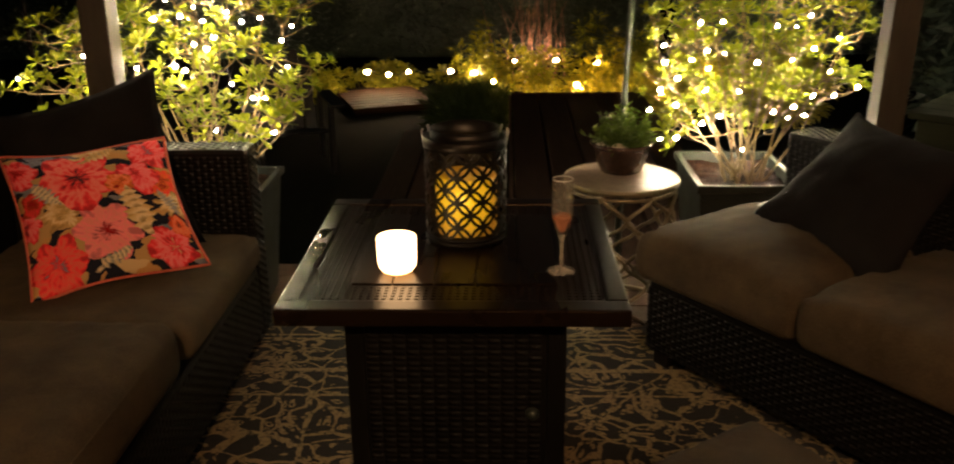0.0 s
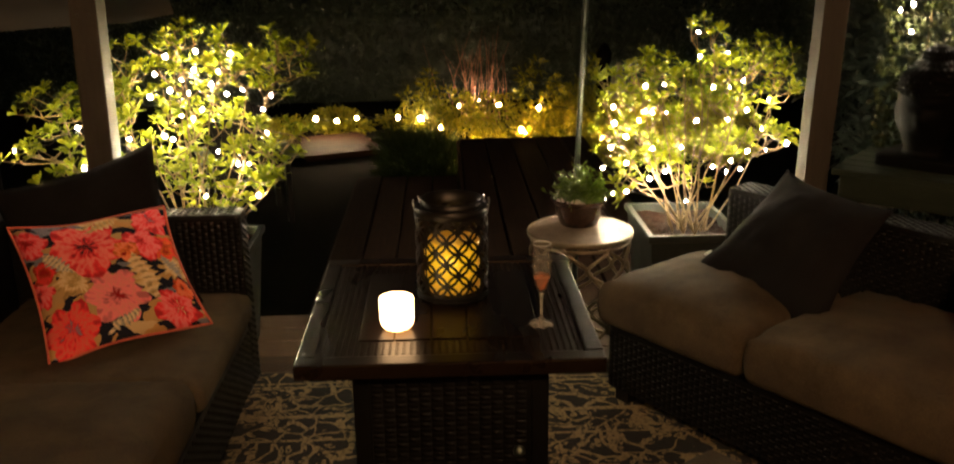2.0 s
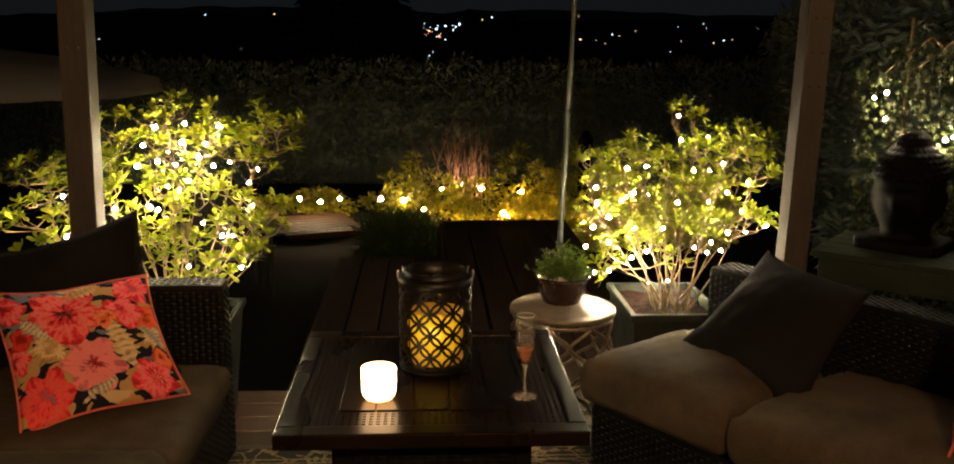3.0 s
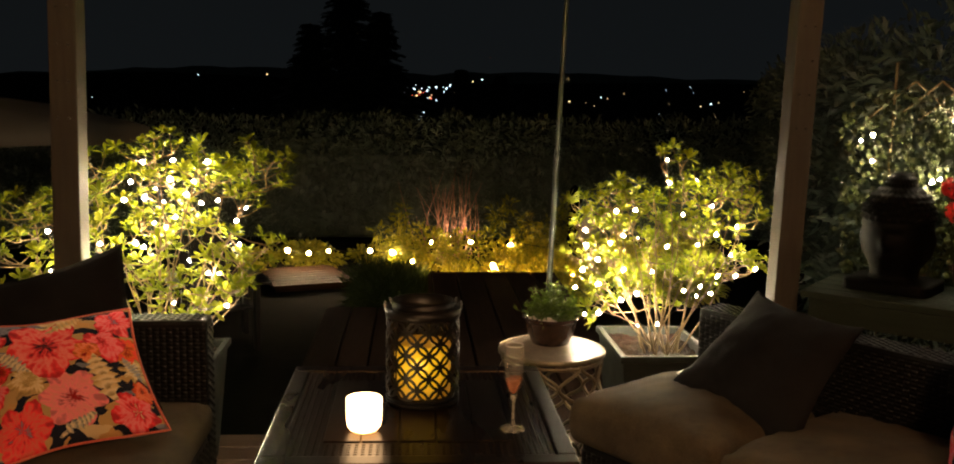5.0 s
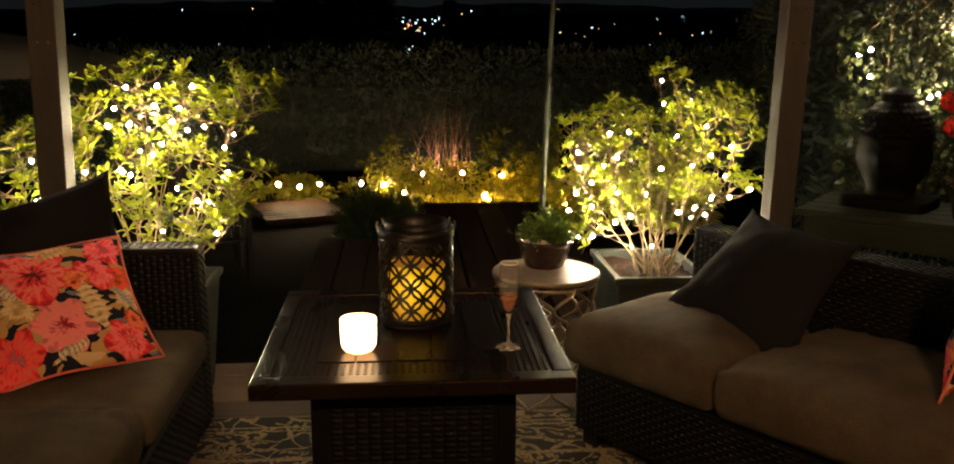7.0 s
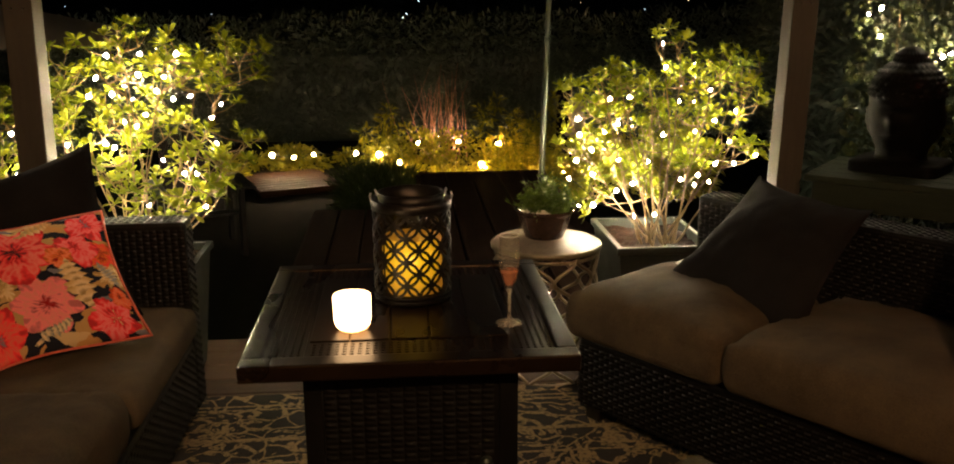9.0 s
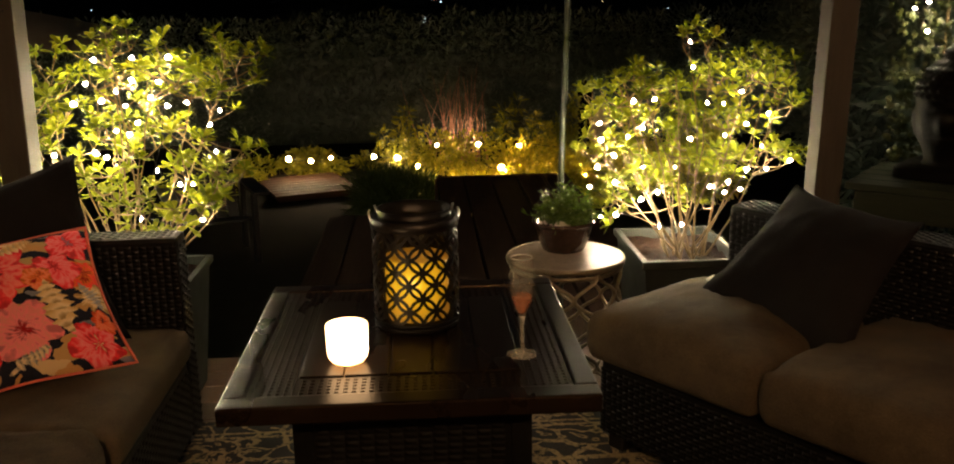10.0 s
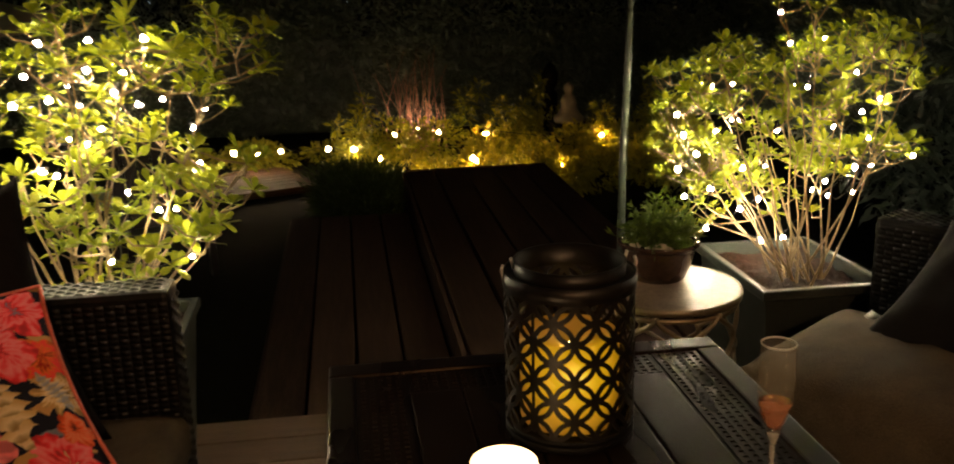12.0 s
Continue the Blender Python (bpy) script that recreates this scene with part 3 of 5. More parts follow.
walkway = thing("walkway", pose(0, 0, 0), "worn brown boardwalk leading from the patio to the garden", "boardwalk", kind="structure")
_bm = box(-0.113, 0.113, 3.74, 8.70, -0.29, -0.25, 0.004, 1)
_first = part("walkway_board", _bm, M_WALK, walkway, smooth=False)
_first.location = (0.385, 0, 0)
for i in range(1, 5):
    ob = new("walkway_board", _first.data)
    ob.parent, ob.location = walkway, (0.385 + 0.244 * i, 0.01 * (i % 2), 0.003 * math.sin(i * 2.1))
part("side_stringer", box(0.235, 0.262, 3.74, 8.70, -0.6, -0.262, 0.003), M_WALK, walkway, smooth=False)
part("end_stringer", box(0.262, 1.48, 8.705, 8.735, -0.6, -0.245, 0.003), M_WALK, walkway, smooth=False)
low = thing("lower_boardwalk", pose(0, 0, 0), "lower step of dark boards beside the boardwalk", "boardwalk", kind="structure")
_bm = box(-0.104, 0.104, 3.74, 7.9, -0.45, -0.41, 0.004, 1)
for i in range(4):
    if i == 0:
        _low = part("lower_board", _bm, M_WALK, low, smooth=False)
    ob = _low if i == 0 else new("lower_board", _low.data)
    ob.parent, ob.location = low, (0.115 - 0.222 * i, 0, 0.002 * i)
part("lower_stringer", box(-0.675, -0.655, 3.74, 7.9, -0.6, -0.425, 0.003), M_WALK, low, smooth=False)

# raised cedar platform lit by the garden bulbs
plat = thing("cedar_platform", pose(-1.08, 10.05, -0.74, 0, 0, 20), "low reddish cedar platform lit by garden bulbs", "platform")
for i in range(4, 12):
    part("platform_board", box(-0.46, 0.44 - 0.02 * (i % 2), -0.98 + 0.137 * i, -0.98 + 0.137 * i + 0.118, 0.15, 0.185, 0.004, 1), M_BENCHWOOD, plat, smooth=False)
part("platform_front", box(-0.44, 0.40, -0.42, -0.39, 0.0, 0.148, 0.004, 1), M_BENCHWOOD, plat, smooth=False)
part("platform_side", box(0.38, 0.41, -0.385, 0.62, 0.0, 0.148, 0.004, 1), M_BENCHWOOD, plat, smooth=False)

# unseen house wall behind the camera, with a lamp added to stand for house light
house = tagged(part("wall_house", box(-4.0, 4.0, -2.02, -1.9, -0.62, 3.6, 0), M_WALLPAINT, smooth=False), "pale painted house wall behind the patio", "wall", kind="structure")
lamp = thing("fill_lantern", pose(0.4, -1.9, 2.95), "added out-of-view lantern on the house wall, standing in for house light", "lamp")
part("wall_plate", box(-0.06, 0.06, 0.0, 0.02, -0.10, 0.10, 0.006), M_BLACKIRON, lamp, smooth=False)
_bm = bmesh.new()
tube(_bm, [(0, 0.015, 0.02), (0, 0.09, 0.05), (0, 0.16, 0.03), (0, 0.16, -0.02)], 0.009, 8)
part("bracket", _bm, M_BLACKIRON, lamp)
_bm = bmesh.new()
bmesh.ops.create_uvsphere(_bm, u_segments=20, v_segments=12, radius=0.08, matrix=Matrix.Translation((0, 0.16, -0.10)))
part("globe", _bm, glow("fill_lamp_globe", (1.0, 0.58, 0.28), FILL_LAMP), lamp, "warm glowing globe")

# ---------- rug ----------
tagged(part("rug", box(-1.75, 2.3, -0.4, 3.11, 0.001, 0.010, 0.003, 1), M_RUG), "dark outdoor rug with a worn beige vine print", "rug")

# ---------- posts and pole ----------
def post(x, y, lean, label):
    p = thing("pergola_post", pose(x, y, 0, 0, lean), label, "post", "pergola posts")
    part("shaft", box(-0.045, 0.045, -0.045, 0.045, 0, 2.9, 0.005), M_POST, p, smooth=False)
    for z in (1.35, 1.47, 1.59, 1.71):
        for dx in (-0.018, 0.018):
            bm = bmesh.new()
            bmesh.ops.create_icosphere(bm, subdivisions=1, radius=0.005, matrix=Matrix.Translation((dx, -0.046, z)))
            part("screw_head", bm, M_BLACKIRON, p)
    return p


post(-1.083, 3.075, 1.2, "taupe painted square wooden pergola post beside the planter")
post(1.463, 3.195, 1.3, "taupe painted square wooden pergola post behind the sofa")
pole = thing("slim_pole", pose(0.722, 3.96, -0.25), "slim dark green metal pole beside the shrub", "pole")
_bm = bmesh.new()
tube(_bm, [(-0.012, 0, 0), (-0.008, 0, 0.9), (0.024, 0, 1.87), (0.072, 0, 3.2)], [0.015, 0.013, 0.011, 0.010], 12)
part("shaft", _bm, M_POLE, pole)
part("foot", lathe([(0.0, 0.0), (0.09, 0.0), (0.09, 0.012), (0.02, 0.03), (0.02, 0.08), (0.0, 0.08)], 24), M_POLE, pole)

# ---------- fire table ----------
table = thing("fire_table", pose(0.115, 2.2325, 0.018), "dark bronze square metal fire table with perforated top bands", "table")
W, D = 0.366, 0.380
part("body", box(-0.245, 0.245, -0.25, 0.25, 0.02, 0.568, 0.008), M_TABLEBASE, table, smooth=False)
part("plinth", box(-0.26, 0.26, -0.265, 0.265, 0.0, 0.05, 0.006), M_TABLEBASE, table, smooth=False)
_door = part("access_door", box(-0.20, 0.20, -0.254, -0.251, 0.08, 0.52, 0.001), M_TABLEBASE, table, smooth=False)
weave(0.40, 0.44, Matrix.Translation((-0.20, -0.2545, 0.08)), _door, 0.030, 0.014, M_TABLEBASE)
for _x in (-0.2225, 0.2225):
    part("corner_stile", box(_x - 0.0215, _x + 0.0215, -0.259, -0.2505, 0.055, 0.565, 0.003), M_TABLEBASE, table, smooth=False)
part("top_rail", box(-0.2, 0.2, -0.258, -0.2505, 0.525, 0.565, 0.003), M_TABLEBASE, table, smooth=False)
_knob = part("control_knob", lathe([(0.0, 0.0), (0.016, 0.0), (0.016, 0.010), (0.011, 0.020), (0.0, 0.021)], 20), M_POLE, _door, "round metal control knob")
_knob.matrix_basis = pose(0.17, -0.250, 0.30, 90)
for nm, b in (("rim_front", (-W, W, -D, -D + 0.052)), ("rim_back", (-W, W, D - 0.052, D)), ("rim_left", (-W, -W + 0.046, -D + 0.0525, D - 0.0525)), ("rim_right", (W - 0.046, W, -D + 0.0525, D - 0.0525))):
    part(nm, box(*b, 0.572, 0.610, 0.005), M_TABLE, table, smooth=False)
# sunk tray under the open work
part("tray", box(-0.3195, 0.3195, -0.3275, 0.3275, 0.572, 0.6035, 0.0), M_TABLE, table, smooth=False)


def lattice(x0, x1, y0, y1, nx, ny, name, bar=0.0040):
    bm = bmesh.new()
    for i in range(nx + 1):
        x = x0 + (x1 - x0) * i / nx
        box(x - bar, x + bar, y0 - bar, y1 + bar, 0.600, 0.6062, 0, bm=bm)
    for j in range(ny + 1):
        y = y0 + (y1 - y0) * j / ny
        box(x0 - bar, x1 + bar, y - bar, y + bar, 0.600, 0.6062 - 0.0006, 0, bm=bm)
    return part(name, bm, M_TABLE, table, smooth=False)


lattice(-0.314, -0.236, -0.322, 0.322, 5, 42, "perforated_band")
lattice(0.236, 0.314, -0.322, 0.322, 5, 42, "perforated_band")
lattice(-0.222, 0.222, -0.322, -0.248, 26, 5, "perforated_band")
lattice(-0.222, 0.222, 0.248, 0.322, 26, 5, "perforated_band")
for i in range(5):
    x = -0.226 + i * 0.0908
    part("top_slat", box(x, x + 0.0878, -0.238, 0.238, 0.6045, 0.609, 0.003), M_TABLE, table, smooth=False)

# ---------- lantern ----------
lantern = thing("candle_lantern", pose(0.127, 2.302, 0.6285), "black metal lantern with overlapping-circle cutwork round a candle", "lantern")
LR, LH = 0.098, 0.285
part("base", lathe([(0.0, 0.0), (0.096, 0.0), (0.0995, 0.003), (0.0995, 0.009), (0.097, 0.012), (0.0, 0.012)], 56), M_TABLEBASE, lantern)
part("bottom_band", lathe([(0.097, 0.0125), (0.0998, 0.0125), (0.0998, 0.022), (0.097, 0.022), (0.097, 0.0125)], 56), M_TABLEBASE, lantern)
part("top_band", lathe([(0.0965, 0.234), (0.1008, 0.234), (0.1008, 0.258), (0.0965, 0.258), (0.0965, 0.234)], 56), M_BLACKIRON, lantern)


def ring_mesh(lo, hi):
    """One ring cut from sheet metal and bent round the cylinder, kept between the heights lo and hi."""
    verts, faces = [], []
    step, seg, ok = 2 * math.pi * LR / 20, 28, []
    for k in range(seg):
        a = 2 * math.pi * k / seg
        ok.append(lo <= math.sin(a) <= hi)
        for dr, dn in ((-0.0037, 0.0012), (0.0037, 0.0012), (0.0037, -0.0012), (-0.0037, -0.0012)):
            r = 0.955 * step + dr
            th = r * math.cos(a) / LR
            verts.append(((LR + dn) * math.cos(th), (LR + dn) * math.sin(th), r * math.sin(a)))
    for k in range(seg):
        if ok[k] and ok[(k + 1) % seg]:
            a0, b0 = 4 * k, 4 * ((k + 1) % seg)
            faces += [(a0 + q, b0 + q, b0 + (q + 1) % 4, a0 + (q + 1) % 4) for q in range(4)]
    me = bpy.data.meshes.new("cutwork_ring")
    me.from_pydata(verts, [], faces)
    me.materials.append(M_BLACKIRON)
    return me


RING_FULL, RING_UP, RING_DOWN = ring_mesh(-1, 1), ring_mesh(-0.001, 1), ring_mesh(-1, 0.001)
for row in range(8):
    for c in range(20):
        if (row + c) % 2 == 0:
            ob = new("cutwork_ring", RING_UP if row == 0 else RING_DOWN if row == 7 else RING_FULL)
            ob.parent = lantern
            ob.matrix_basis = pose(0, 0, 0.0225 + row * 0.0303, 0, 0, 18 * c + 9)
part("inner_collar", lathe([(0.078, 0.244), (0.083, 0.244), (0.085, 0.274), (0.081, 0.274), (0.078, 0.244)], 48), M_BLACKIRON, lantern)
part("shoulder", lathe([(0.080, 0.248), (0.098, 0.253), (0.098, 0.257), (0.080, 0.252), (0.080, 0.248)], 48), M_BLACKIRON, lantern)
for s in (-1, 1):
    _bm = bmesh.new()
    tube(_bm, [(s * 0.099, 0, 0.240), (s * 0.1035, 0, 0.263), (s * 0.1005, 0, 0.271)], 0.0026, 6)
    tube(_bm, [(s * 0.085, 0, 0.264), (s * 0.089, 0, 0.281)], 0.0026, 6)
    part("handle_lug", _bm, M_CHROME, lantern)
_bm = box(0.0965, 0.0985, -0.0022, 0.0022, 0.030, 0.238, 0.0)
bmesh.ops.rotate(_bm, verts=_bm.verts[:], cent=(0, 0, 0), matrix=Matrix.Rotation(radians(-136), 3, "Z"))
part("seam_strip", _bm, M_BLACKIRON, lantern, smooth=False)
candle = thing("pillar_candle", pose(0.127, 2.302, 0.648), "glowing ivory pillar candle inside the lantern", "candle")
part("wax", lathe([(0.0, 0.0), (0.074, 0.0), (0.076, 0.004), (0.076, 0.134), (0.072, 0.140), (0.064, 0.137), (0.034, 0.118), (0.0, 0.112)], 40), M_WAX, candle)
part("flame", lathe([(0.0, 0.104), (0.006, 0.107), (0.007, 0.111), (0.003, 0.119), (0.0, 0.122)], 12), M_FLAME, candle, "bright led flame")

# ---------- votive ----------
votive = thing("votive_candle", pose(-0.017, 2.062, 0.6285), "glowing frosted white glass votive on the table", "candle")
part("glass", lathe([(0.0, 0.0), (0.024, 0.0), (0.034, 0.005), (0.0405, 0.014), (0.0430, 0.026), (0.0440, 0.079), (0.0430, 0.0835), (0.0405, 0.082), (0.0400, 0.070)], 40), M_VOTIVE, votive)
part("wax_fill", lathe([(0.0400, 0.069), (0.0, 0.069)], 40), M_VOTIVE, votive)

# ---------- champagne flute ----------
flute = thing("champagne_flute", pose(0.349, 2.066, 0.6285), "clear glass champagne flute with a little rose wine", "glass")
part("foot", lathe([(0.0, 0.0), (0.031, 0.0), (0.0325, 0.0015), (0.018, 0.0045), (0.0085, 0.009), (0.0045, 0.016), (0.0, 0.0165)], 40), M_FOOTGLASS, flute)
part("stem", lathe([(0.0, 0.0167), (0.0042, 0.0167), (0.0036, 0.030), (0.0038, 0.066), (0.0062, 0.078), (0.0088, 0.0865), (0.0, 0.0870)], 24), M_FOOTGLASS, flute)
part("bowl", lathe([(0.0, 0.0875), (0.009, 0.0885), (0.0155, 0.102), (0.0225, 0.125), (0.0250, 0.150), (0.0243, 0.185), (0.0230, 0.212), (0.0222, 0.2128), (0.0216, 0.212), (0.0229, 0.185), (0.0236, 0.150), (0.0211, 0.126), (0.0141, 0.104), (0.0075, 0.0925), (0.0, 0.0905)], 48), M_GLASS, flute)
part("wine", lathe([(0.0, 0.0910), (0.0070, 0.0930), (0.0136, 0.1043), (0.0206, 0.1262), (0.0215, 0.1310), (0.0, 0.1310)], 40), M_WINE, flute, "pale rose wine")
# opaque pale ring: the highlight on the glass edge, painted as colour
part("rim", lathe([(0.0214, 0.2128), (0.0228, 0.2128), (0.0232, 0.2142), (0.0222, 0.2152), (0.0212, 0.2142), (0.0214, 0.2128)], 36), M_RIMGLINT, flute)

# ---------- side table with pot ----------
side = thing("side_table", pose(0.628, 3.275, 0.0), "round drum side table with wavy metal lattice and stone top", "table")
SR = 0.190
part("top", lathe([(0.0, 0.484), (0.192, 0.484), (0.197, 0.488), (0.199, 0.494), (0.197, 0.500), (0.190, 0.501), (0.0, 0.501)], 64), M_SIDETOP, side)
part("top_rim", lathe([(0.1975, 0.482), (0.203, 0.484), (0.2045, 0.494), (0.202, 0.503), (0.1985, 0.503), (0.1975, 0.482)], 64), M_WIRE, side)
part("foot_ring", lathe([(0.184, 0.001), (0.194, 0.001), (0.194, 0.013), (0.184, 0.013), (0.184, 0.001)], 64), M_WIRE, side)
part("neck_ring", lathe([(0.185, 0.462), (0.193, 0.462), (0.193, 0.474), (0.185, 0.474), (0.185, 0.462)], 64), M_WIRE, side)
for s in range(14):
    _bm = bmesh.new()
    th0 = 2 * math.pi * s / 14
    pts = []
    for k in range(49):
        z = 0.008 + 0.474 * k / 48
        th = th0 + (math.pi / 14) * 0.97 * math.cos(2 * math.pi * z / 0.158) * (1 if s % 2 else -1)
        pts.append((SR * math.cos(th), SR * math.sin(th), z))
    tube(_bm, pts, 0.0066, 7)
    part("wavy_rod", _bm, M_WIRE, side)

pot = thing("plant_pot", pose(0.632, 3.345, 0.5015), "dark glazed round ceramic pot with pebbles on the side table", "pot")
part("bowl", lathe([(0.0, 0.0), (0.066, 0.0), (0.072, 0.004), (0.088, 0.04), (0.100, 0.085), (0.103, 0.094), (0.110, 0.098), (0.112, 0.106), (0.106, 0.110), (0.098, 0.106), (0.094, 0.085), (0.0, 0.080)], 48), M_POT, pot)
part("soil", lathe([(0.0, 0.090), (0.095, 0.088)], 32), M_SOIL, pot)
for i, (a, r, s) in enumerate(((4.45, 0.086, 0.019), (4.05, 0.082, 0.010), (3.5, 0.080, 0.014), (4.75, 0.080, 0.009))):
    _bm = bmesh.new()
    bmesh.ops.create_icosphere(_bm, subdivisions=2, radius=s, matrix=Matrix.Translation((r * math.cos(a), r * math.sin(a), 0.096 + 0.6 * s)) @ Matrix.Diagonal((1.2, 1, 0.7, 1)))
    part("pebble", _bm, M_PEBBLE, pot)
# bushy herb: many thin shoots set with narrow leaves
herb = thing("potted_herb", pose(0.635, 3.35, 0.588), "bushy fresh green herb with fine feathery leaves", "plant")
_hv, _hf = [], []
_sb = bmesh.new()
for i in range(90):
    a, lean = rng.uniform(0, 6.283), rng.uniform(0.1, 1.15)
    L = rng.uniform(0.09, 0.155) * (1.0 - 0.22 * lean)
    d = Vector((math.cos(a) * math.sin(lean), math.sin(a) * math.sin(lean), math.cos(lean)))
    o = Vector((0.05 * math.cos(a) * rng.random(), 0.05 * math.sin(a) * rng.random(), 0))
    tip = o + d * L + Vector((0, 0, -0.02 * lean))
    tube(_sb, [o, o + d * L * 0.5, tip], [0.0018, 0.0014, 0.0008], 4)
    for k in range(15):
        p = o.lerp(tip, 0.3 + 0.7 * k / 14)
        out = Vector((rng.gauss(0, 1), rng.gauss(0, 1), rng.gauss(0.35, 0.6))).normalized()
        sd = out.orthogonal().normalized() * 0.0040
        b = len(_hv)
        ln = rng.uniform(0.020, 0.036)
        _hv += [p, p + out * ln * 0.5 + sd, p + out * ln, p + out * ln * 0.5 - sd]
        _hf += [(b, b + 1, b + 2, b + 3)]
tagged(part("shoots", _sb, M_HERB, herb, "thin green shoots"), kind="stuff")
tagged(raw("leaves", _hv, _hf, M_HERB, herb, "fine green leaves"), kind="stuff")

# ---------- sofas ----------
def sofa_left():
    s = thing("wicker_sofa", pose(0, 0, 0.010), "dark woven wicker sofa with one far arm", "sofa", "wicker seating")
    part("base", box(-1.38, -0.592, 1.0, 2.94, 0.05, 0.285, 0.01), M_WICKER, s, smooth=False)
    part("arm", box(-1.38, -0.59, 2.945, 3.05, 0.03, 0.676, 0.014), M_WICKER, s, smooth=False)
    part("backrest", box(-1.52, -1.385, 1.0, 3.05, 0.03, 0.676, 0.014), M_WICKER, s, smooth=False)
    weave(0.64, 0.37, Matrix.Translation((-1.23, 2.944, 0.29)), s)
    weave(1.94, 0.22, Matrix.Translation((-0.591, 1.0, 0.055)) @ Matrix.Rotation(radians(90), 4, "Z"), s)
    weave(0.70, 0.10, Matrix.Translation((-1.29, 2.95, 0.6765)) @ Matrix.Rotation(radians(-90), 4, "X"), s)
    weave(0.10, 0.62, Matrix.Translation((-0.589, 2.948, 0.04)) @ Matrix.Rotation(radians(90), 4, "Z"), s)
    for x, y in ((-0.64, 2.98), (-1.45, 2.98), (-0.64, 1.06), (-1.45, 1.06)):
        part("foot", box(x - 0.03, x + 0.03, y - 0.03, y + 0.03, 0.0, 0.05, 0.005), M_BLACKIRON, s, smooth=False)
    return s


sofa_left()


def seat_cushion(m, w, d, h, seed, label, crown=0.03, corner=0.035):
    c = thing("seat_cushion", m, label, "cushion", "taupe seat cushions")
    cover = part("cover", cushion(w, d, h, crown, corner=corner, seed=seed), M_FABRIC, c)
    rect = []
    for i in range(72):
        a = 2 * math.pi * i / 72
        ca, sa = math.cos(a), math.sin(a)
        k = (abs(ca) ** 10 + abs(sa) ** 10) ** -0.1
        rect.append(Vector((ca * k * (w / 2 + 0.001), sa * k * (d / 2 + 0.001), h * 0.80)))
    part("seam", closed_tube(rect, 0.0028, 5), M_FABRIC, cover)
    return c


seat_cushion(pose(-0.960, 2.590, 0.297), 0.76, 0.69, 0.118, 1, "taupe fabric seat cushion on the wicker sofa", 0.012)
seat_cushion(pose(-0.957, 1.820, 0.297), 0.77, 0.68, 0.178, 2, "taupe fabric seat cushion beside the patterned pillow", 0.015, 0.06)

SU, SV = Vector((0.58, -0.815, 0)).normalized(), Vector((0.815, 0.58, 0)).normalized()
SR0 = Vector((0.668, 2.83, 0.010))
SOFA_R = Matrix.Translation(SR0) @ Matrix((SU, SV, Vector((0, 0, 1)))).transposed().to_4x4()
sofa_r = thing("wicker_sofa", SOFA_R, "dark woven wicker sofa set at an angle", "sofa", "wicker seating")
part("base", box(0.002, 1.90, 0.004, 0.60, 0.05, 0.285, 0.01), M_WICKER, sofa_r, smooth=False)
part("backrest", box(0.002, 1.90, 0.605, 0.735, 0.03, 0.672, 0.014), M_WICKER, sofa_r, smooth=False)
weave(1.9, 0.22, Matrix.Translation((0.0, 0.003, 0.055)), sofa_r)
weave(0.60, 0.22, Matrix.Translation((0.001, 0.60, 0.055)) @ Matrix.Rotation(radians(-90), 4, "Z"), sofa_r)
weave(0.12, 0.62, Matrix.Translation((0.001, 0.732, 0.04)) @ Matrix.Rotation(radians(-90), 4, "Z"), sofa_r)
weave(1.88, 0.37, Matrix.Translation((0.01, 0.604, 0.29)), sofa_r)
weave(1.88, 0.12, Matrix.Translation((0.01, 0.612, 0.6725)) @ Matrix.Rotation(radians(-90), 4, "X"), sofa_r)
for x, y in ((0.05, 0.05), (0.05, 0.68), (1.85, 0.05), (1.85, 0.68)):
    part("foot", box(x - 0.03, x + 0.03, y - 0.03, y + 0.03, 0.0, 0.05, 0.005), M_BLACKIRON, sofa_r, smooth=False)
seat_cushion(SOFA_R @ pose(0.262, 0.245, 0.287), 0.58, 0.55, 0.158, 4, "taupe fabric seat cushion, plump and creased, on the angled sofa", 0.045)
seat_cushion(SOFA_R @ pose(0.910, 0.285, 0.287), 0.67, 0.63, 0.162, 5, "taupe fabric seat cushion on the angled sofa", 0.03)
seat_cushion(SOFA_R @ pose(1.575, 0.285, 0.287), 0.63, 0.62, 0.125, 6, "taupe fabric seat cushion at the sofa's near end", 0.03)

OTTO = Matrix.Translation((0.735, 1.84, 0.010)) @ Matrix((SU, SV, Vector((0, 0, 1)))).transposed().to_4x4()
otto = thing("ottoman", OTTO, "low dark wicker ottoman", "ottoman")
part("base", box(0.01, 0.55, -0.55, -0.01, 0.02, 0.27, 0.01), M_WICKER, otto, smooth=False)
seat_cushion(OTTO @ pose(0.28, -0.28, 0.272), 0.56, 0.56, 0.12, 8, "taupe fabric cushion on the ottoman", 0.02)


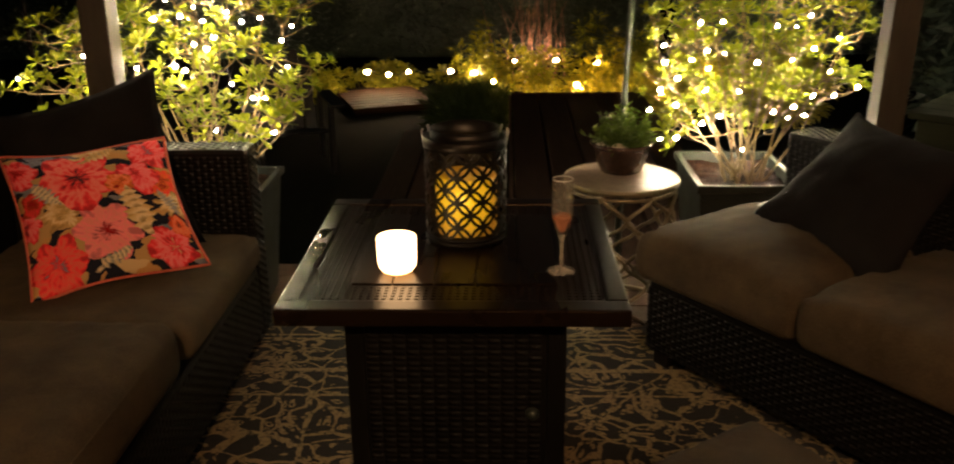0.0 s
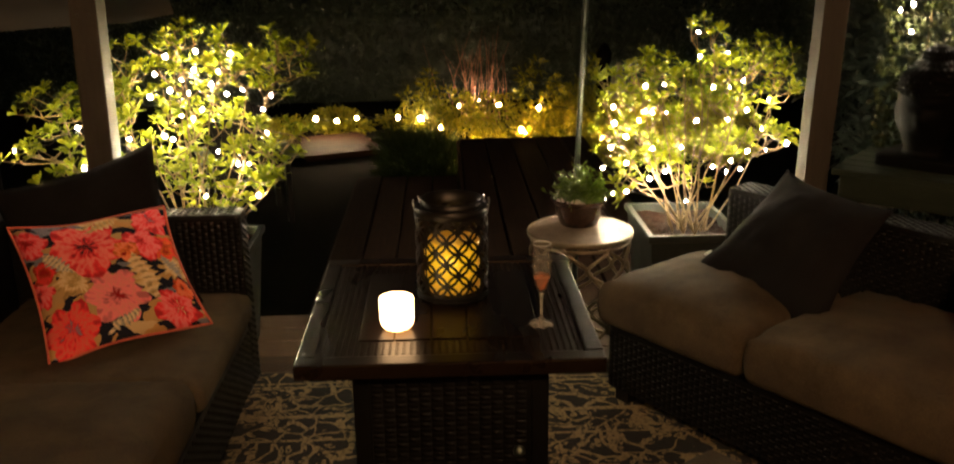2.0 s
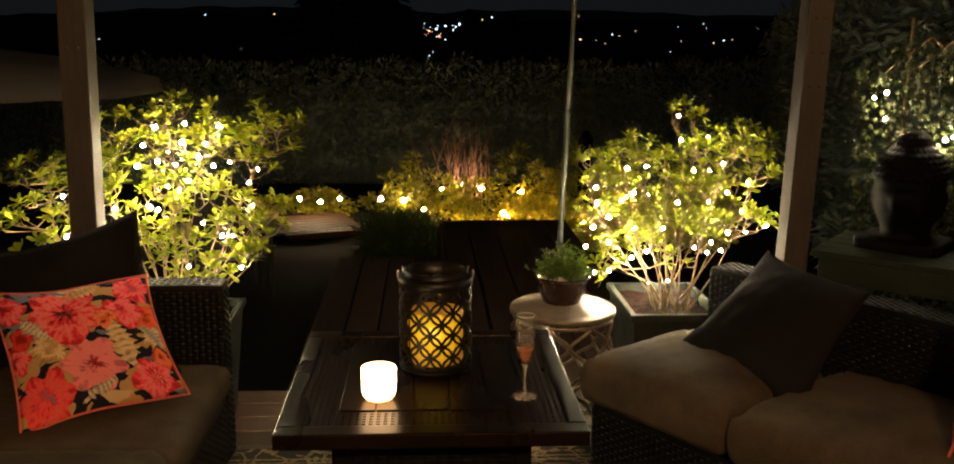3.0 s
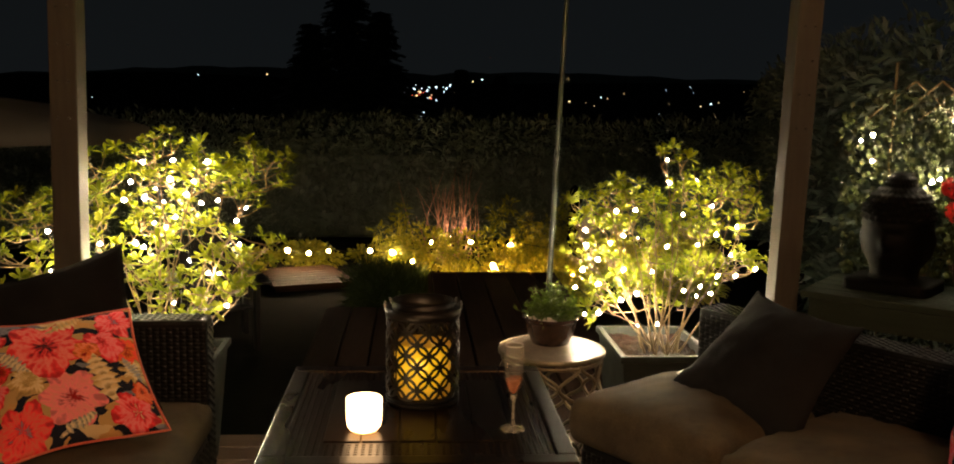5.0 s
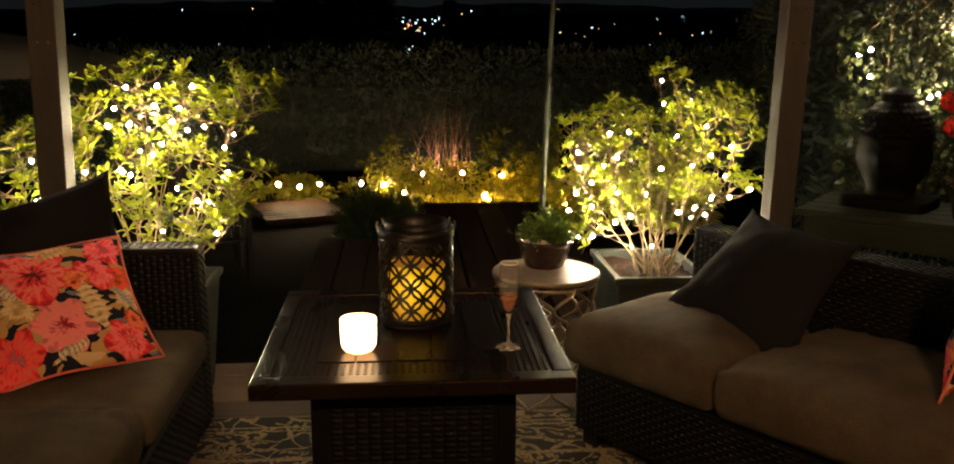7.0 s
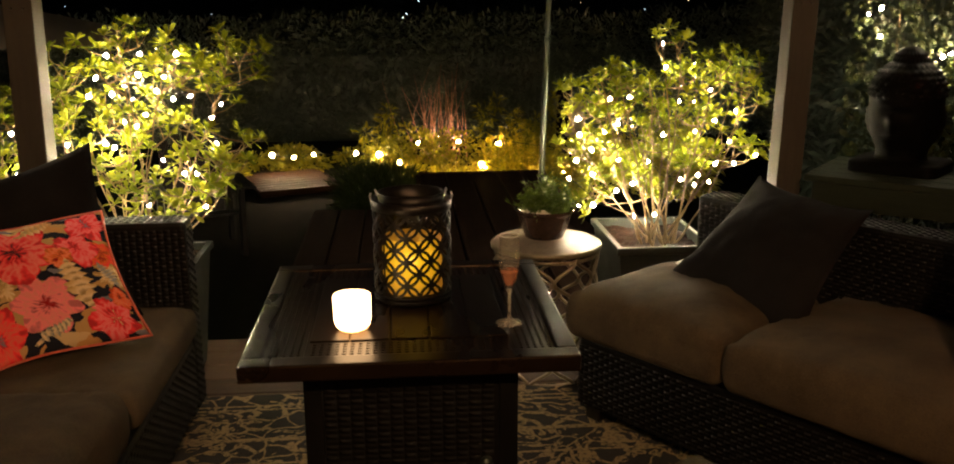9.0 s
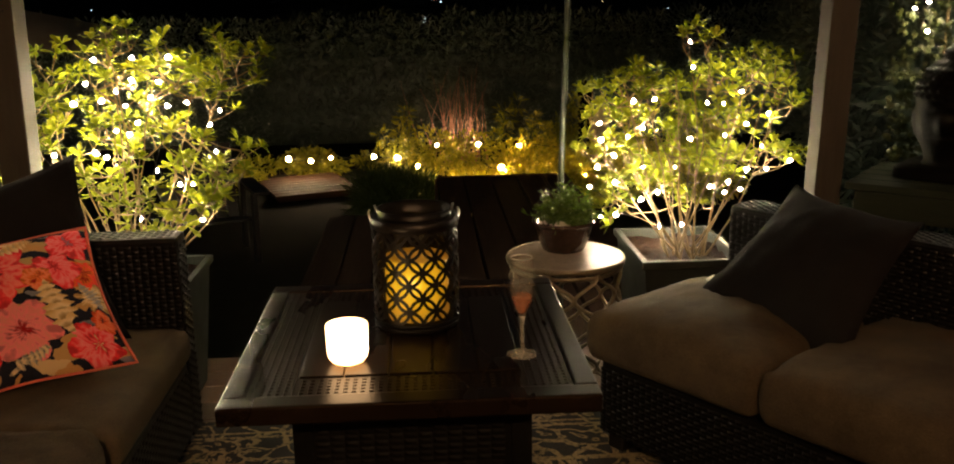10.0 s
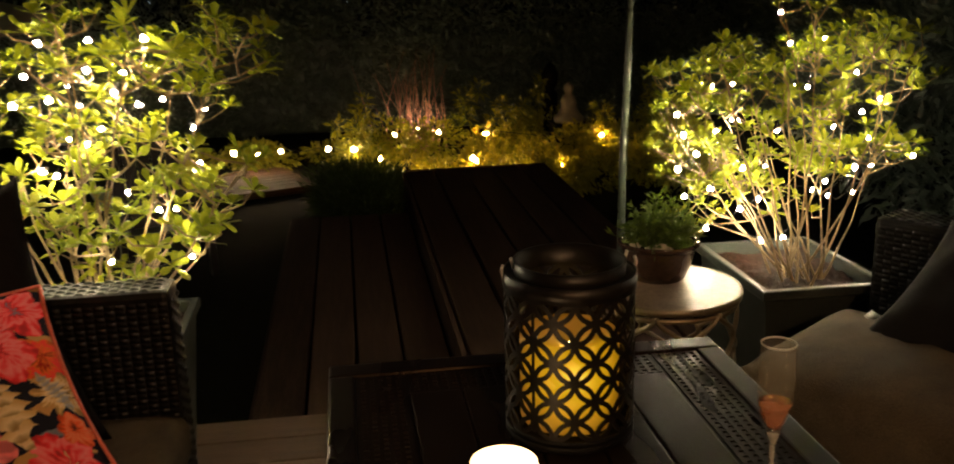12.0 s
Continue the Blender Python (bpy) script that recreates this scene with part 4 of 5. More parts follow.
def throw_pillow(m, size, thick, material, label, seed, piping=None, slump=None):
    p = thing("throw_pillow", m, label, "pillow", "throw pillows")
    bm, rim = pillow(size, thick, seed=seed, pull=0.09 if piping else 0.12)
    if slump:
        # corners sag out of square: metres for (left, bottom), (right, bottom), (left, top), (right, top)
        turn = m.to_3x3().inverted()
        a, b, c, d = (turn @ Vector(k) for k in slump)
        for co in [v.co for v in bm.verts] + rim:
            u, v = co.x / size + 0.5, co.y / size + 0.5
            co += a * (1 - u) * (1 - v) + b * u * (1 - v) + c * (1 - u) * v + d * u * v
    cover = part("cover", bm, material, p)
    if piping:
        part("piping", closed_tube(rim, 0.0042, 6), piping, cover, "coral piping")
    return p


throw_pillow(basis((-0.912, 2.60, 0.592), (0.434, 0.166, 0.03), (-0.21, 0.296, 0.30)), 0.515, 0.15, M_FLORAL, "coral and navy poppy-print throw pillow with coral piping", 1, M_PIPING, ((0.046, 0.007, 0.018), (-0.026, 0.056, 0.0), (-0.045, 0.064, -0.037), (-0.044, -0.07, -0.01)))
throw_pillow(basis((-1.045, 2.85, 0.615), (0.55, 0.03, 0.155), (-0.12, 0.12, 0.5)), 0.56, 0.18, M_DARKFAB, "large plain charcoal throw pillow leaning on the sofa arm", 2)
dark_r = throw_pillow(basis((1.275, 2.755, 0.595), (0.226, -0.41, -0.035), (0.37, 0.2, 0.30)), 0.53, 0.19, M_DARKFAB, "plain charcoal throw pillow leaning on the wicker backrest", 3, slump=((0, 0, 0), (0.012, -0.03, -0.028), (0, 0, 0), (-0.075, 0.01, 0.02)))
throw_pillow(SOFA_R @ basis((1.152, 0.388, 0.690), (0.06, -1.0, 0.03), (0.22, 0.10, 0.95)), 0.47, 0.15, M_FLORAL, "coral poppy-print throw pillow at the sofa's near end", 4, M_PIPING)
tag = tagged(part("fabric_tag", box(-0.018, 0.018, -0.012, 0.012, -0.001, 0.001, 0.0), M_TAG), "small white woven tag on the cushion corner", "tag")
tag.matrix_basis = basis((1.048, 2.972, 0.492), (0.55, 0.35, 0.10), (-0.3, 0.5, 0.25))

# ---------- planters ----------
def planter(m, w, d, h, label):
    p = thing("planter_box", m, label, "planter", "shrub planters")
    bm = bmesh.new()
    prof = ((w / 2 - 0.05, d / 2 - 0.05, 0.0), (w / 2 - 0.012, d / 2 - 0.012, h - 0.03), (w / 2, d / 2, h - 0.028), (w / 2, d / 2, h), (w / 2 - 0.022, d / 2 - 0.022, h), (w / 2 - 0.03, d / 2 - 0.03, h - 0.07))
    rings = [[bm.verts.new((sx * a, sy * b, z)) for sx, sy in ((-1, -1), (1, -1), (1, 1), (-1, 1))] for a, b, z in prof]
    bm.faces.new(rings[0][::-1])
    for a, b in zip(rings, rings[1:]):
        for i in range(4):
            bm.faces.new((a[i], a[(i + 1) % 4], b[(i + 1) % 4], b[i]))
    bmesh.ops.bevel(bm, geom=[e for e in bm.edges if abs(e.verts[0].co.z - e.verts[1].co.z) < 1e-5 and e.verts[0].co.z > h - 0.04], offset=0.003, segments=1, affect="EDGES")
    part("shell", bm, M_PLANTER, p, smooth=False)
    bm = bmesh.new()
    bmesh.ops.create_grid(bm, x_segments=24, y_segments=24, size=0.5)
    for v in bm.verts:
        v.co.x, v.co.y = v.co.x * (w - 0.055), v.co.y * (d - 0.055)
        v.co.z = h - 0.034 + 0.016 * noise.noise(Vector((v.co.x * 16, v.co.y * 16, w))) + 0.010 * noise.noise(Vector((v.co.x * 50, v.co.y * 50, w)))
    part("mulch", bm, M_SOIL, p, "reddish bark mulch")
    return p


planter(pose(-0.87, 3.31, 0.0), 0.48, 0.47, 0.47, "grey-green square planter behind the sofa arm")
planter(pose(1.070, 3.465, 0.0), 0.37, 0.49, 0.48, "grey-green square planter beside the angled sofa")


# ---------- shrubs with string lights ----------
def rosette(seed, count=8):
    """A whorl of pointed leaves, opening along +z."""
    r = random.Random(seed)
    verts, faces = [], []
    for i in range(count):
        a = 6.283 * i / count + r.uniform(-0.3, 0.3)
        up = r.uniform(0.15, 1.1)
        L, w = r.uniform(0.032, 0.052), r.uniform(0.0068, 0.0098)
        d = Vector((math.cos(a) * math.cos(up), math.sin(a) * math.cos(up), math.sin(up)))
        s = Vector((-math.sin(a), math.cos(a), 0))
        n = d.cross(s)
        b = len(verts)
        for t, k in ((0.0, 0.10), (0.35, 0.62), (0.68, 1.0), (0.9, 0.66)):
            p = d * L * t - Vector((0, 0, 1)) * (0.012 * t * t) * r.uniform(0.5, 1.2)
            verts += [p - s * w * k - n * 0.002 * k, p, p + s * w * k - n * 0.002 * k]
        verts.append(d * L - Vector((0, 0, 0.012)))
        for q in range(3):
            o = b + q * 3
            faces += [(o, o + 1, o + 4, o + 3), (o + 1, o + 2, o + 5, o + 4)]
        o = b + 9
        faces += [(o, o + 1, b + 12), (o + 1, o + 2, b + 12)]
    me = bpy.data.meshes.new("leaf_whorl")
    me.from_pydata(verts, [], faces)
    me.polygons.foreach_set("use_smooth", [True] * len(me.polygons))
    me.materials.append(M_LEAF)
    return me


WHORLS = [rosette(s, 7 + s % 4) for s in range(8)]


PATIO_SIDE = Vector((0.1, 0.2, 1.4))


def hides(p, bulbs):
    """Whether a whorl at p would cover a bulb, which hangs on the patio side of the leaves."""
    for q in bulbs:
        d = (PATIO_SIDE - q).normalized()
        k = min(max((p - q).dot(d), 0.0), 0.5)
        if (p - q - d * k).length < 0.034:
            return True
    return False


def shrub(root, blobs, count, seed, label, ymid, yspread, bulbs, stems=28, stout=0.0054):
    """Stems rise from the root and fork to whorls of leaves that fill the blobs (x, z, half width, half height, weight)."""
    r = random.Random(seed)
    s = thing("azalea_shrub", Matrix.Translation(root), label, "shrub", "lit shrubs")
    root = Vector(root)
    tips = []
    total = sum(b[4] for b in blobs)
    tries = 0
    while len(tips) < count and tries < count * 90:
        tries += 1
        pick = r.uniform(0, total)
        for x, z, hw, hh, w in blobs:
            pick -= w
            if pick <= 0:
                break
        a, q = r.uniform(0, 6.283), r.uniform(0, 1) ** 0.42
        p = Vector((x + hw * q * math.cos(a), ymid + r.uniform(-1, 1) * yspread * (0.55 + 0.45 * min(1, hw / 0.2)), z + hh * q * math.sin(a)))
        if all((p - o).length > 0.040 for o in tips) and not hides(p, bulbs):
            tips.append(p)
    knots = []
    mains = [p for p in tips if p.z > root.z + 0.2]
    r.shuffle(mains)
    for tip in mains[:stems]:
        foot = root + Vector((r.uniform(-0.06, 0.06), r.uniform(-0.07, 0.05), -0.03))
        ctrl = foot.lerp(tip, 0.5) + Vector(((tip.x - foot.x) * 0.12 + r.uniform(-0.05, 0.05), r.uniform(-0.05, 0.05), r.uniform(-0.04, 0.05)))
        pts = []
        for k in range(9):
            t = k / 8
            pts.append(foot * (1 - t) ** 2 + ctrl * 2 * t * (1 - t) + tip * t * t + Vector((r.uniform(-1, 1), r.uniform(-1, 1), 0)) * 0.006)
        bm = bmesh.new()
        tube(bm, [p - root for p in pts], [stout * (1 - 0.68 * k / 8) for k in range(9)], 6)
        part("stem", bm, M_STEM, s, "tan woody stem")
        knots += pts[2:]
    bm = bmesh.new()
    for tip in tips:
        best = min(knots, key=lambda k: (k - tip).length + (0.25 if k.z > tip.z - 0.02 else 0))
        if (best - tip).length < 0.012:
            continue
        mid = best.lerp(tip, 0.55) + Vector((r.uniform(-0.015, 0.015), r.uniform(-0.015, 0.015), -0.012))
        tube(bm, [best - root, mid - root, tip - root], [0.0036, 0.0026, 0.0016], 5)
        knots.append(mid)
    tagged(part("twigwork", bm, M_STEM, s, "fine tan twigs"), kind="stuff")
    for i, tip in enumerate(tips):
        ob = new("leaf_whorl", WHORLS[i % len(WHORLS)])
        ob.parent = s
        out = Vector((tip.x - root.x, (tip.y - root.y), (tip.z - root.z) * 0.8 + 0.2)).normalized()
        out = (out + Vector((r.gauss(0, 0.35), r.gauss(0, 0.35), r.gauss(0.2, 0.3)))).normalized()
        ob.matrix_basis = Matrix.Translation(tip - root) @ out.to_track_quat("Z", "Y").to_matrix().to_4x4() @ Matrix.Rotation(r.uniform(0, 6.28), 4, "Z") @ Matrix.Scale(r.uniform(0.88, 1.34), 4)
    return s


BLOBS_L = [(-0.82, 1.15, 0.16, 0.17, 3), (-0.66, 1.03, 0.17, 0.16, 3), (-0.95, 1.02, 0.18, 0.15, 3), (-0.47, 1.16, 0.11, 0.08, 1.1), (-0.50, 1.25, 0.04, 0.05, 0.4), (-1.10, 1.12, 0.09, 0.10, 1.1), (-0.72, 0.80, 0.23, 0.18, 4),
           (-1.02, 0.85, 0.15, 0.16, 2), (-0.48, 0.87, 0.08, 0.09, 0.7), (-1.34, 0.98, 0.13, 0.11, 1.2), (-1.38, 0.80, 0.13, 0.09, 1.0), (-0.66, 0.66, 0.07, 0.05, 0.5), (-0.85, 0.62, 0.14, 0.05, 0.6)]
BLOBS_R = [(1.12, 0.93, 0.22, 0.12, 3), (0.98, 1.03, 0.12, 0.08, 1.5), (1.20, 1.215, 0.05, 0.045, 0.5), (1.33, 1.07, 0.12, 0.07, 1.3), (1.46, 1.11, 0.08, 0.07, 0.9), (1.52, 1.0, 0.10, 0.08, 1), (0.83, 0.95, 0.09, 0.09, 0.8),
           (1.35, 0.82, 0.18, 0.13, 2.2), (1.05, 0.78, 0.17, 0.10, 2), (0.85, 0.75, 0.12, 0.09, 1), (1.57, 0.74, 0.07, 0.05, 0.5), (0.88, 0.53, 0.05, 0.04, 0.35), (1.46, 0.66, 0.08, 0.04, 0.3), (0.92, 0.64, 0.08, 0.04, 0.4), (1.18, 0.70, 0.20, 0.07, 1.3), (1.05, 0.60, 0.16, 0.05, 0.6)]

BULBS_L = [(-0.87, 3.42, 1.08), (-0.57, 3.59, 0.99), (-1.01, 3.2, 0.85), (-1.19, 3.2, 0.8), (-0.92, 3.31, 0.89), (-0.84, 3.15, 1.2), (-0.87, 3.03, 1.08), (-0.75, 3.5, 1.1), (-0.7, 3.4, 1.03), (-0.77, 3.29, 0.99), (-0.88, 3.41, 0.95),
           (-0.85, 3.45, 0.93), (-0.74, 3.35, 0.82), (-0.95, 3.37, 1.11), (-1.03, 3.13, 0.91), (-0.67, 3.35, 0.77), (-0.6, 3.6, 0.84), (-0.66, 3.5, 1.03), (-0.75, 3.15, 0.7), (-0.6, 3.33, 0.65), (-0.8, 3.4, 1.19), (-0.84, 3.5, 1.11),
           (-0.78, 3.5, 1.05), (-0.88, 3.3, 1.06), (-0.87, 3.5, 1.02), (-0.59, 3.5, 0.95), (-1.02, 3.22, 0.9), (-0.92, 3.4, 0.86), (-0.64, 3.4, 0.76), (-0.63, 3.2, 1.2), (-1.23, 3.3, 0.93), (-1.45, 3.25, 0.86)]
BULBS_R = [(1.34, 3.63, 1.01), (1.32, 3.98, 0.93), (1.0, 3.92, 0.95), (1.1, 3.98, 0.95), (0.99, 3.72, 0.87), (1.1, 3.92, 0.83), (1.24, 3.93, 0.79), (1.3, 3.67, 0.84), (1.36, 3.62, 0.89), (0.89, 3.75, 0.76), (0.96, 3.56, 0.75),
           (1.48, 3.77, 0.78), (1.02, 3.57, 0.65), (0.85, 3.53, 0.7), (1.25, 3.68, 0.64), (1.32, 3.71, 0.61), (1.35, 3.62, 0.64), (1.37, 3.82, 0.63), (1.03, 3.56, 0.52), (0.95, 3.54, 0.63), (1.43, 4.1, 0.91), (1.52, 3.81, 0.68)]
BULBS_R2 = [(1.14, 3.79, 0.7), (0.82, 3.72, 0.72), (1.13, 3.62, 0.51), (1.2, 3.79, 1.09), (1.49, 3.74, 0.91), (0.74, 3.45, 0.7), (0.83, 3.71, 0.83), (1.22, 3.91, 1.18), (1.32, 3.8, 1.1), (0.84, 3.8, 0.88), (0.93, 3.7, 0.84),
            (1.4, 3.7, 0.7), (0.79, 3.5, 0.58), (0.87, 3.6, 0.56), (1.53, 3.6, 0.75)]

shrub((-0.86, 3.33, 0.43), BLOBS_L, 290, 3, "yellow-green leafy shrub in a planter, hung with string lights", 3.36, 0.22, [Vector(p) for p in BULBS_L])
shrub((1.085, 3.42, 0.44), BLOBS_R, 262, 5, "yellow-green leafy shrub with open stems and string lights", 3.74, 0.22, [Vector(p) for p in BULBS_R + BULBS_R2], 20, 0.0042)


def bulb_mesh(name, r, material):
    bm = lathe([(0.0, -r * 1.35), (r * 0.35, -r * 1.1), (r * 0.72, -r * 0.45), (r * 1.0, r * 0.35), (r * 0.80, r * 0.75), (0.0, r * 0.9)], 12)
    me = bpy.data.meshes.new(name)
    bm.to_mesh(me)
    bm.free()
    me.polygons.foreach_set("use_smooth", [True] * len(me.polygons))
    me.materials.append(material)
    return me


ME_BULB = bulb_mesh("bulb", 0.0066, M_BULB)
ME_BULBFAR = bulb_mesh("bulb", 0.024, M_BULBFAR)
ME_BULBWARM = bulb_mesh("bulb", 0.024, M_BULBWARM)


_bm = lathe([(0.0, 0.0045), (0.0046, 0.0045), (0.0050, 0.0075), (0.0040, 0.0150), (0.0, 0.0155)], 10)
ME_SOCKET = bpy.data.meshes.new("socket")
_bm.to_mesh(ME_SOCKET)
_bm.free()
ME_SOCKET.materials.append(M_CORD)


def string_lights(spots, mesh, label, seed, sag=0.03, sort=True):
    r = random.Random(seed)
    s = thing("string_lights", pose(0, 0, 0), label, "string lights", "string lights")
    left = [Vector(p) for p in spots]
    run = [left.pop(0)]
    while left:
        q = min(left, key=lambda p: (p - run[-1]).length)
        left.remove(q)
        run.append(q)
    for p in run:
        ob = new("bulb", mesh)
        ob.parent = s
        ob.matrix_basis = Matrix.Translation(p) @ Euler((r.uniform(-1.4, 1.4), r.uniform(-1.4, 1.4), r.uniform(0, 6))).to_matrix().to_4x4() @ Matrix.Scale(r.uniform(0.72, 1.12), 4)
        if mesh is ME_BULB:
            cap = new("socket", ME_SOCKET)
            cap.parent = ob
    bm = bmesh.new()
    up = Vector((0, 0, mesh.vertices[0].co.z * -1.0))
    line = [run[0] + up]
    for a, b in zip(run, run[1:]):
        drop = Vector((r.uniform(-0.02, 0.02), r.uniform(-0.02, 0.02), -sag))
        line += [a.lerp(b, 0.5) + up + drop, b + up]
    tube(bm, line, 0.0012 if mesh is ME_BULB else 0.004, 4)
    part("cord", bm, M_CORD, s)
    return s


string_lights(BULBS_L, ME_BULB, "warm white string lights wound through a shrub", 1)
string_lights(BULBS_R + BULBS_R2, ME_BULB, "warm white string lights wound through an open shrub", 2)

# ---------- shelf, stone head, ivy trellis ----------
TU, TV = Vector((0.76, -0.65, 0)).normalized(), Vector((0.65, 0.76, 0)).normalized()
SHELF = Matrix.Translation((1.495, 3.045, 0.0)) @ Matrix((TU, TV, Vector((0, 0, 1)))).transposed().to_4x4()
shelf = thing("garden_table", SHELF, "sage green slatted wooden garden table behind the sofa", "table")
for i in range(5):
    part("top_slat", box(-0.01, 1.3, 0.004 + i * 0.092, 0.088 + i * 0.092, 0.752, 0.775, 0.003), M_SHELF, shelf, smooth=False)
part("apron", box(0.02, 1.28, 0.012, 0.032, 0.662, 0.750, 0.003), M_SHELF, shelf, smooth=False)
part("end_rail", box(0.012, 0.032, 0.036, 0.43, 0.662, 0.750, 0.003), M_SHELF, shelf, smooth=False)
for x, y in ((0.035, 0.035), (0.035, 0.41), (1.24, 0.035), (1.24, 0.41)):
    part("leg", box(x - 0.03, x + 0.03, y - 0.022, y + 0.03, 0.0, 0.661, 0.004), M_SHELF, shelf, smooth=False)


def stone_head():
    """A dark stone head as one plain shape: slab, neck, oval head with long ears, beaded hair and topknot."""
    outline = [(0.0, 0.150), (0.036, 0.150), (0.042, 0.140), (0.046, 0.090), (0.060, 0.084), (0.085, 0.088), (0.110, 0.098), (0.140, 0.108), (0.180, 0.116), (0.225, 0.121), (0.265, 0.123), (0.300, 0.121), (0.335, 0.112), (0.365, 0.096), (0.390, 0.070), (0.400, 0.057), (0.425, 0.051), (0.445, 0.034), (0.454, 0.004)]
    prof = [(0.0, 0.0)]
    for (z0, r0), (z1, r1) in zip(outline, outline[1:]):
        n = max(1, int((z1 - z0) / 0.0045))
        prof += [(r0 + (r1 - r0) * k / n, z0 + (z1 - z0) * k / n) for k in range(n)]
    bm = lathe(prof + [(0.0, 0.454)], 132)
    for v in bm.verts:
        x, y, z = v.co
        a = math.atan2(y, x)
        if z < 0.044:
            q = (abs(math.cos(a)) ** 7 + abs(math.sin(a)) ** 7) ** (-1 / 7)
            v.co.x, v.co.y = x * q, y * q * 0.84
            continue
        front = max(0.0, math.cos(a + math.pi / 2))
        k = 1 + 0.16 * front ** 60 * math.exp(-((z - 0.190) / 0.034) ** 2) + 0.05 * front ** 10 * math.exp(-((z - 0.252) / 0.014) ** 2)
        k += 0.05 * front ** 24 * math.exp(-((z - 0.138) / 0.010) ** 2) - 0.06 * front ** 10 * math.exp(-((z - 0.225) / 0.014) ** 2)
        k += 0.17 * abs(math.cos(a)) ** 60 * math.exp(-((z - 0.170) / 0.062) ** 4)
        if z > 0.272:
            row = (z - 0.272) / 0.021
            k += 0.10 * abs(math.sin(a * 13 + 1.57 * (int(row) % 2))) * math.sin(math.pi * (row % 1.0))
        v.co.x, v.co.y = x * k * 0.97, y * k * 1.08
    return bm


head = tagged(part("stone_head", stone_head(), M_STONE), "dark carved stone head ornament on the garden table", "statue")
head.matrix_basis = pose(1.850, 3.085, 0.776, 0, 0, -46) @ Matrix.Diagonal((1, 1, 0.94, 1))

trellis = thing("ivy_trellis", pose(0, 0, 0), "wire trellis overgrown with dark small-leaved ivy", "trellis")
T0 = Vector((1.80, 3.385, 0))
TD = Vector((0.80, -0.42, 0)).normalized()
for i in range(2, 14):
    for way in (-1, 1):
        _bm = bmesh.new()
        x0 = 0.03 + i * 0.09
        tube(_bm, [T0 + TD * x0 + Vector((0, 0, 1.53)), T0 + TD * (x0 + way * 0.16) + Vector((0, 0, 1.385))], 0.0045, 5)
        part("trellis_lath", _bm, M_STEM, trellis)
_bm = bmesh.new()
tube(_bm, [T0 + TD * 0.14 + Vector((0, 0, -0.6)), T0 + TD * 0.14 + Vector((0, 0, 1.60))], 0.005, 6)
part("stake", _bm, M_STEM, trellis)
_iv, _if = [], []
for i in range(7000):
    u = rng.random() ** 0.8 * 1.15 - 0.05
    z = rng.uniform(0.1, 1.47 + 0.05 * math.sin(u * 9))
    edge = 0.05 * noise.noise(Vector((z * 7, 0, 2)))
    if u < edge - 0.02:
        continue
    p = T0 + TD * u + Vector((TD.y, -TD.x, 0)) * rng.uniform(-0.03, 0.07) + Vector((0, 0, z))
    out = Vector((rng.gauss(-0.35, 0.5), rng.gauss(-0.9, 0.5), rng.gauss(-0.1, 0.5))).normalized()
    d = Vector((rng.gauss(0, 0.6), rng.gauss(0, 0.3), rng.gauss(-0.7, 0.5)))
    d = (d - out * d.dot(out)).normalized()
    s = d.cross(out)
    L, w = rng.uniform(0.022, 0.038), rng.uniform(0.009, 0.015)
    b = len(_iv)
    _iv += [p, p + d * L * 0.35 + s * w, p + d * L, p + d * L * 0.35 - s * w, p + d * L * 0.5 + out * 0.003]
    _if += [(b, b + 1, b + 4), (b + 1, b + 2, b + 4), (b + 2, b + 3, b + 4), (b + 3, b, b + 4)]
tagged(raw("ivy_leaves", _iv, _if, M_IVY, trellis, "dark green glossy ivy leaves"), kind="stuff")
string_lights([(1.777, 3.265, 1.307), (1.816, 3.255, 1.327), (1.821, 3.255, 1.229), (2.105, 3.167, 1.38), (2.017, 3.177, 1.16), (2.046, 3.177, 1.17), (2.173, 3.128, 1.498)], ME_BULB, "warm white string lights pinned to the ivy", 4)

# low ivy leaves with light painted in as pale colour, and a pale kerb stone under the table
_iv, _if = [], []
for i in range(420):
    p = T0 + TD * rng.uniform(0.0, 0.75) + Vector((TD.y, -TD.x, 0)) * rng.uniform(0.05, 0.10) + Vector((0, 0, rng.uniform(0.30, 0.60)))
    out = Vector((rng.gauss(-0.35, 0.5), rng.gauss(-0.9, 0.5), rng.gauss(0.2, 0.5))).normalized()
    d = out.orthogonal().normalized()
    q = d.cross(out)
    L, w = rng.uniform(0.010, 0.022), rng.uniform(0.005, 0.010)
    b = len(_iv)
    _iv += [p - d * L, p + q * w + out * 0.002, p + d * L, p - q * w + out * 0.002]
    _if += [(b, b + 1, b + 2, b + 3)]
tagged(raw("variegated_leaves", _iv, _if, M_PALELEAF, trellis, "small ivy leaves coloured pale as if lit"), kind="stuff")
kerb = tagged(part("kerb_stone", box(-0.085, 0.085, -0.05, 0.05, 0.0, 0.64, 0.012), M_PALESTONE, smooth=False), "pale upright stone block under the garden table", "stone")
kerb.matrix_basis = pose(1.735, 3.27, 0.0, 0, 0, -30)

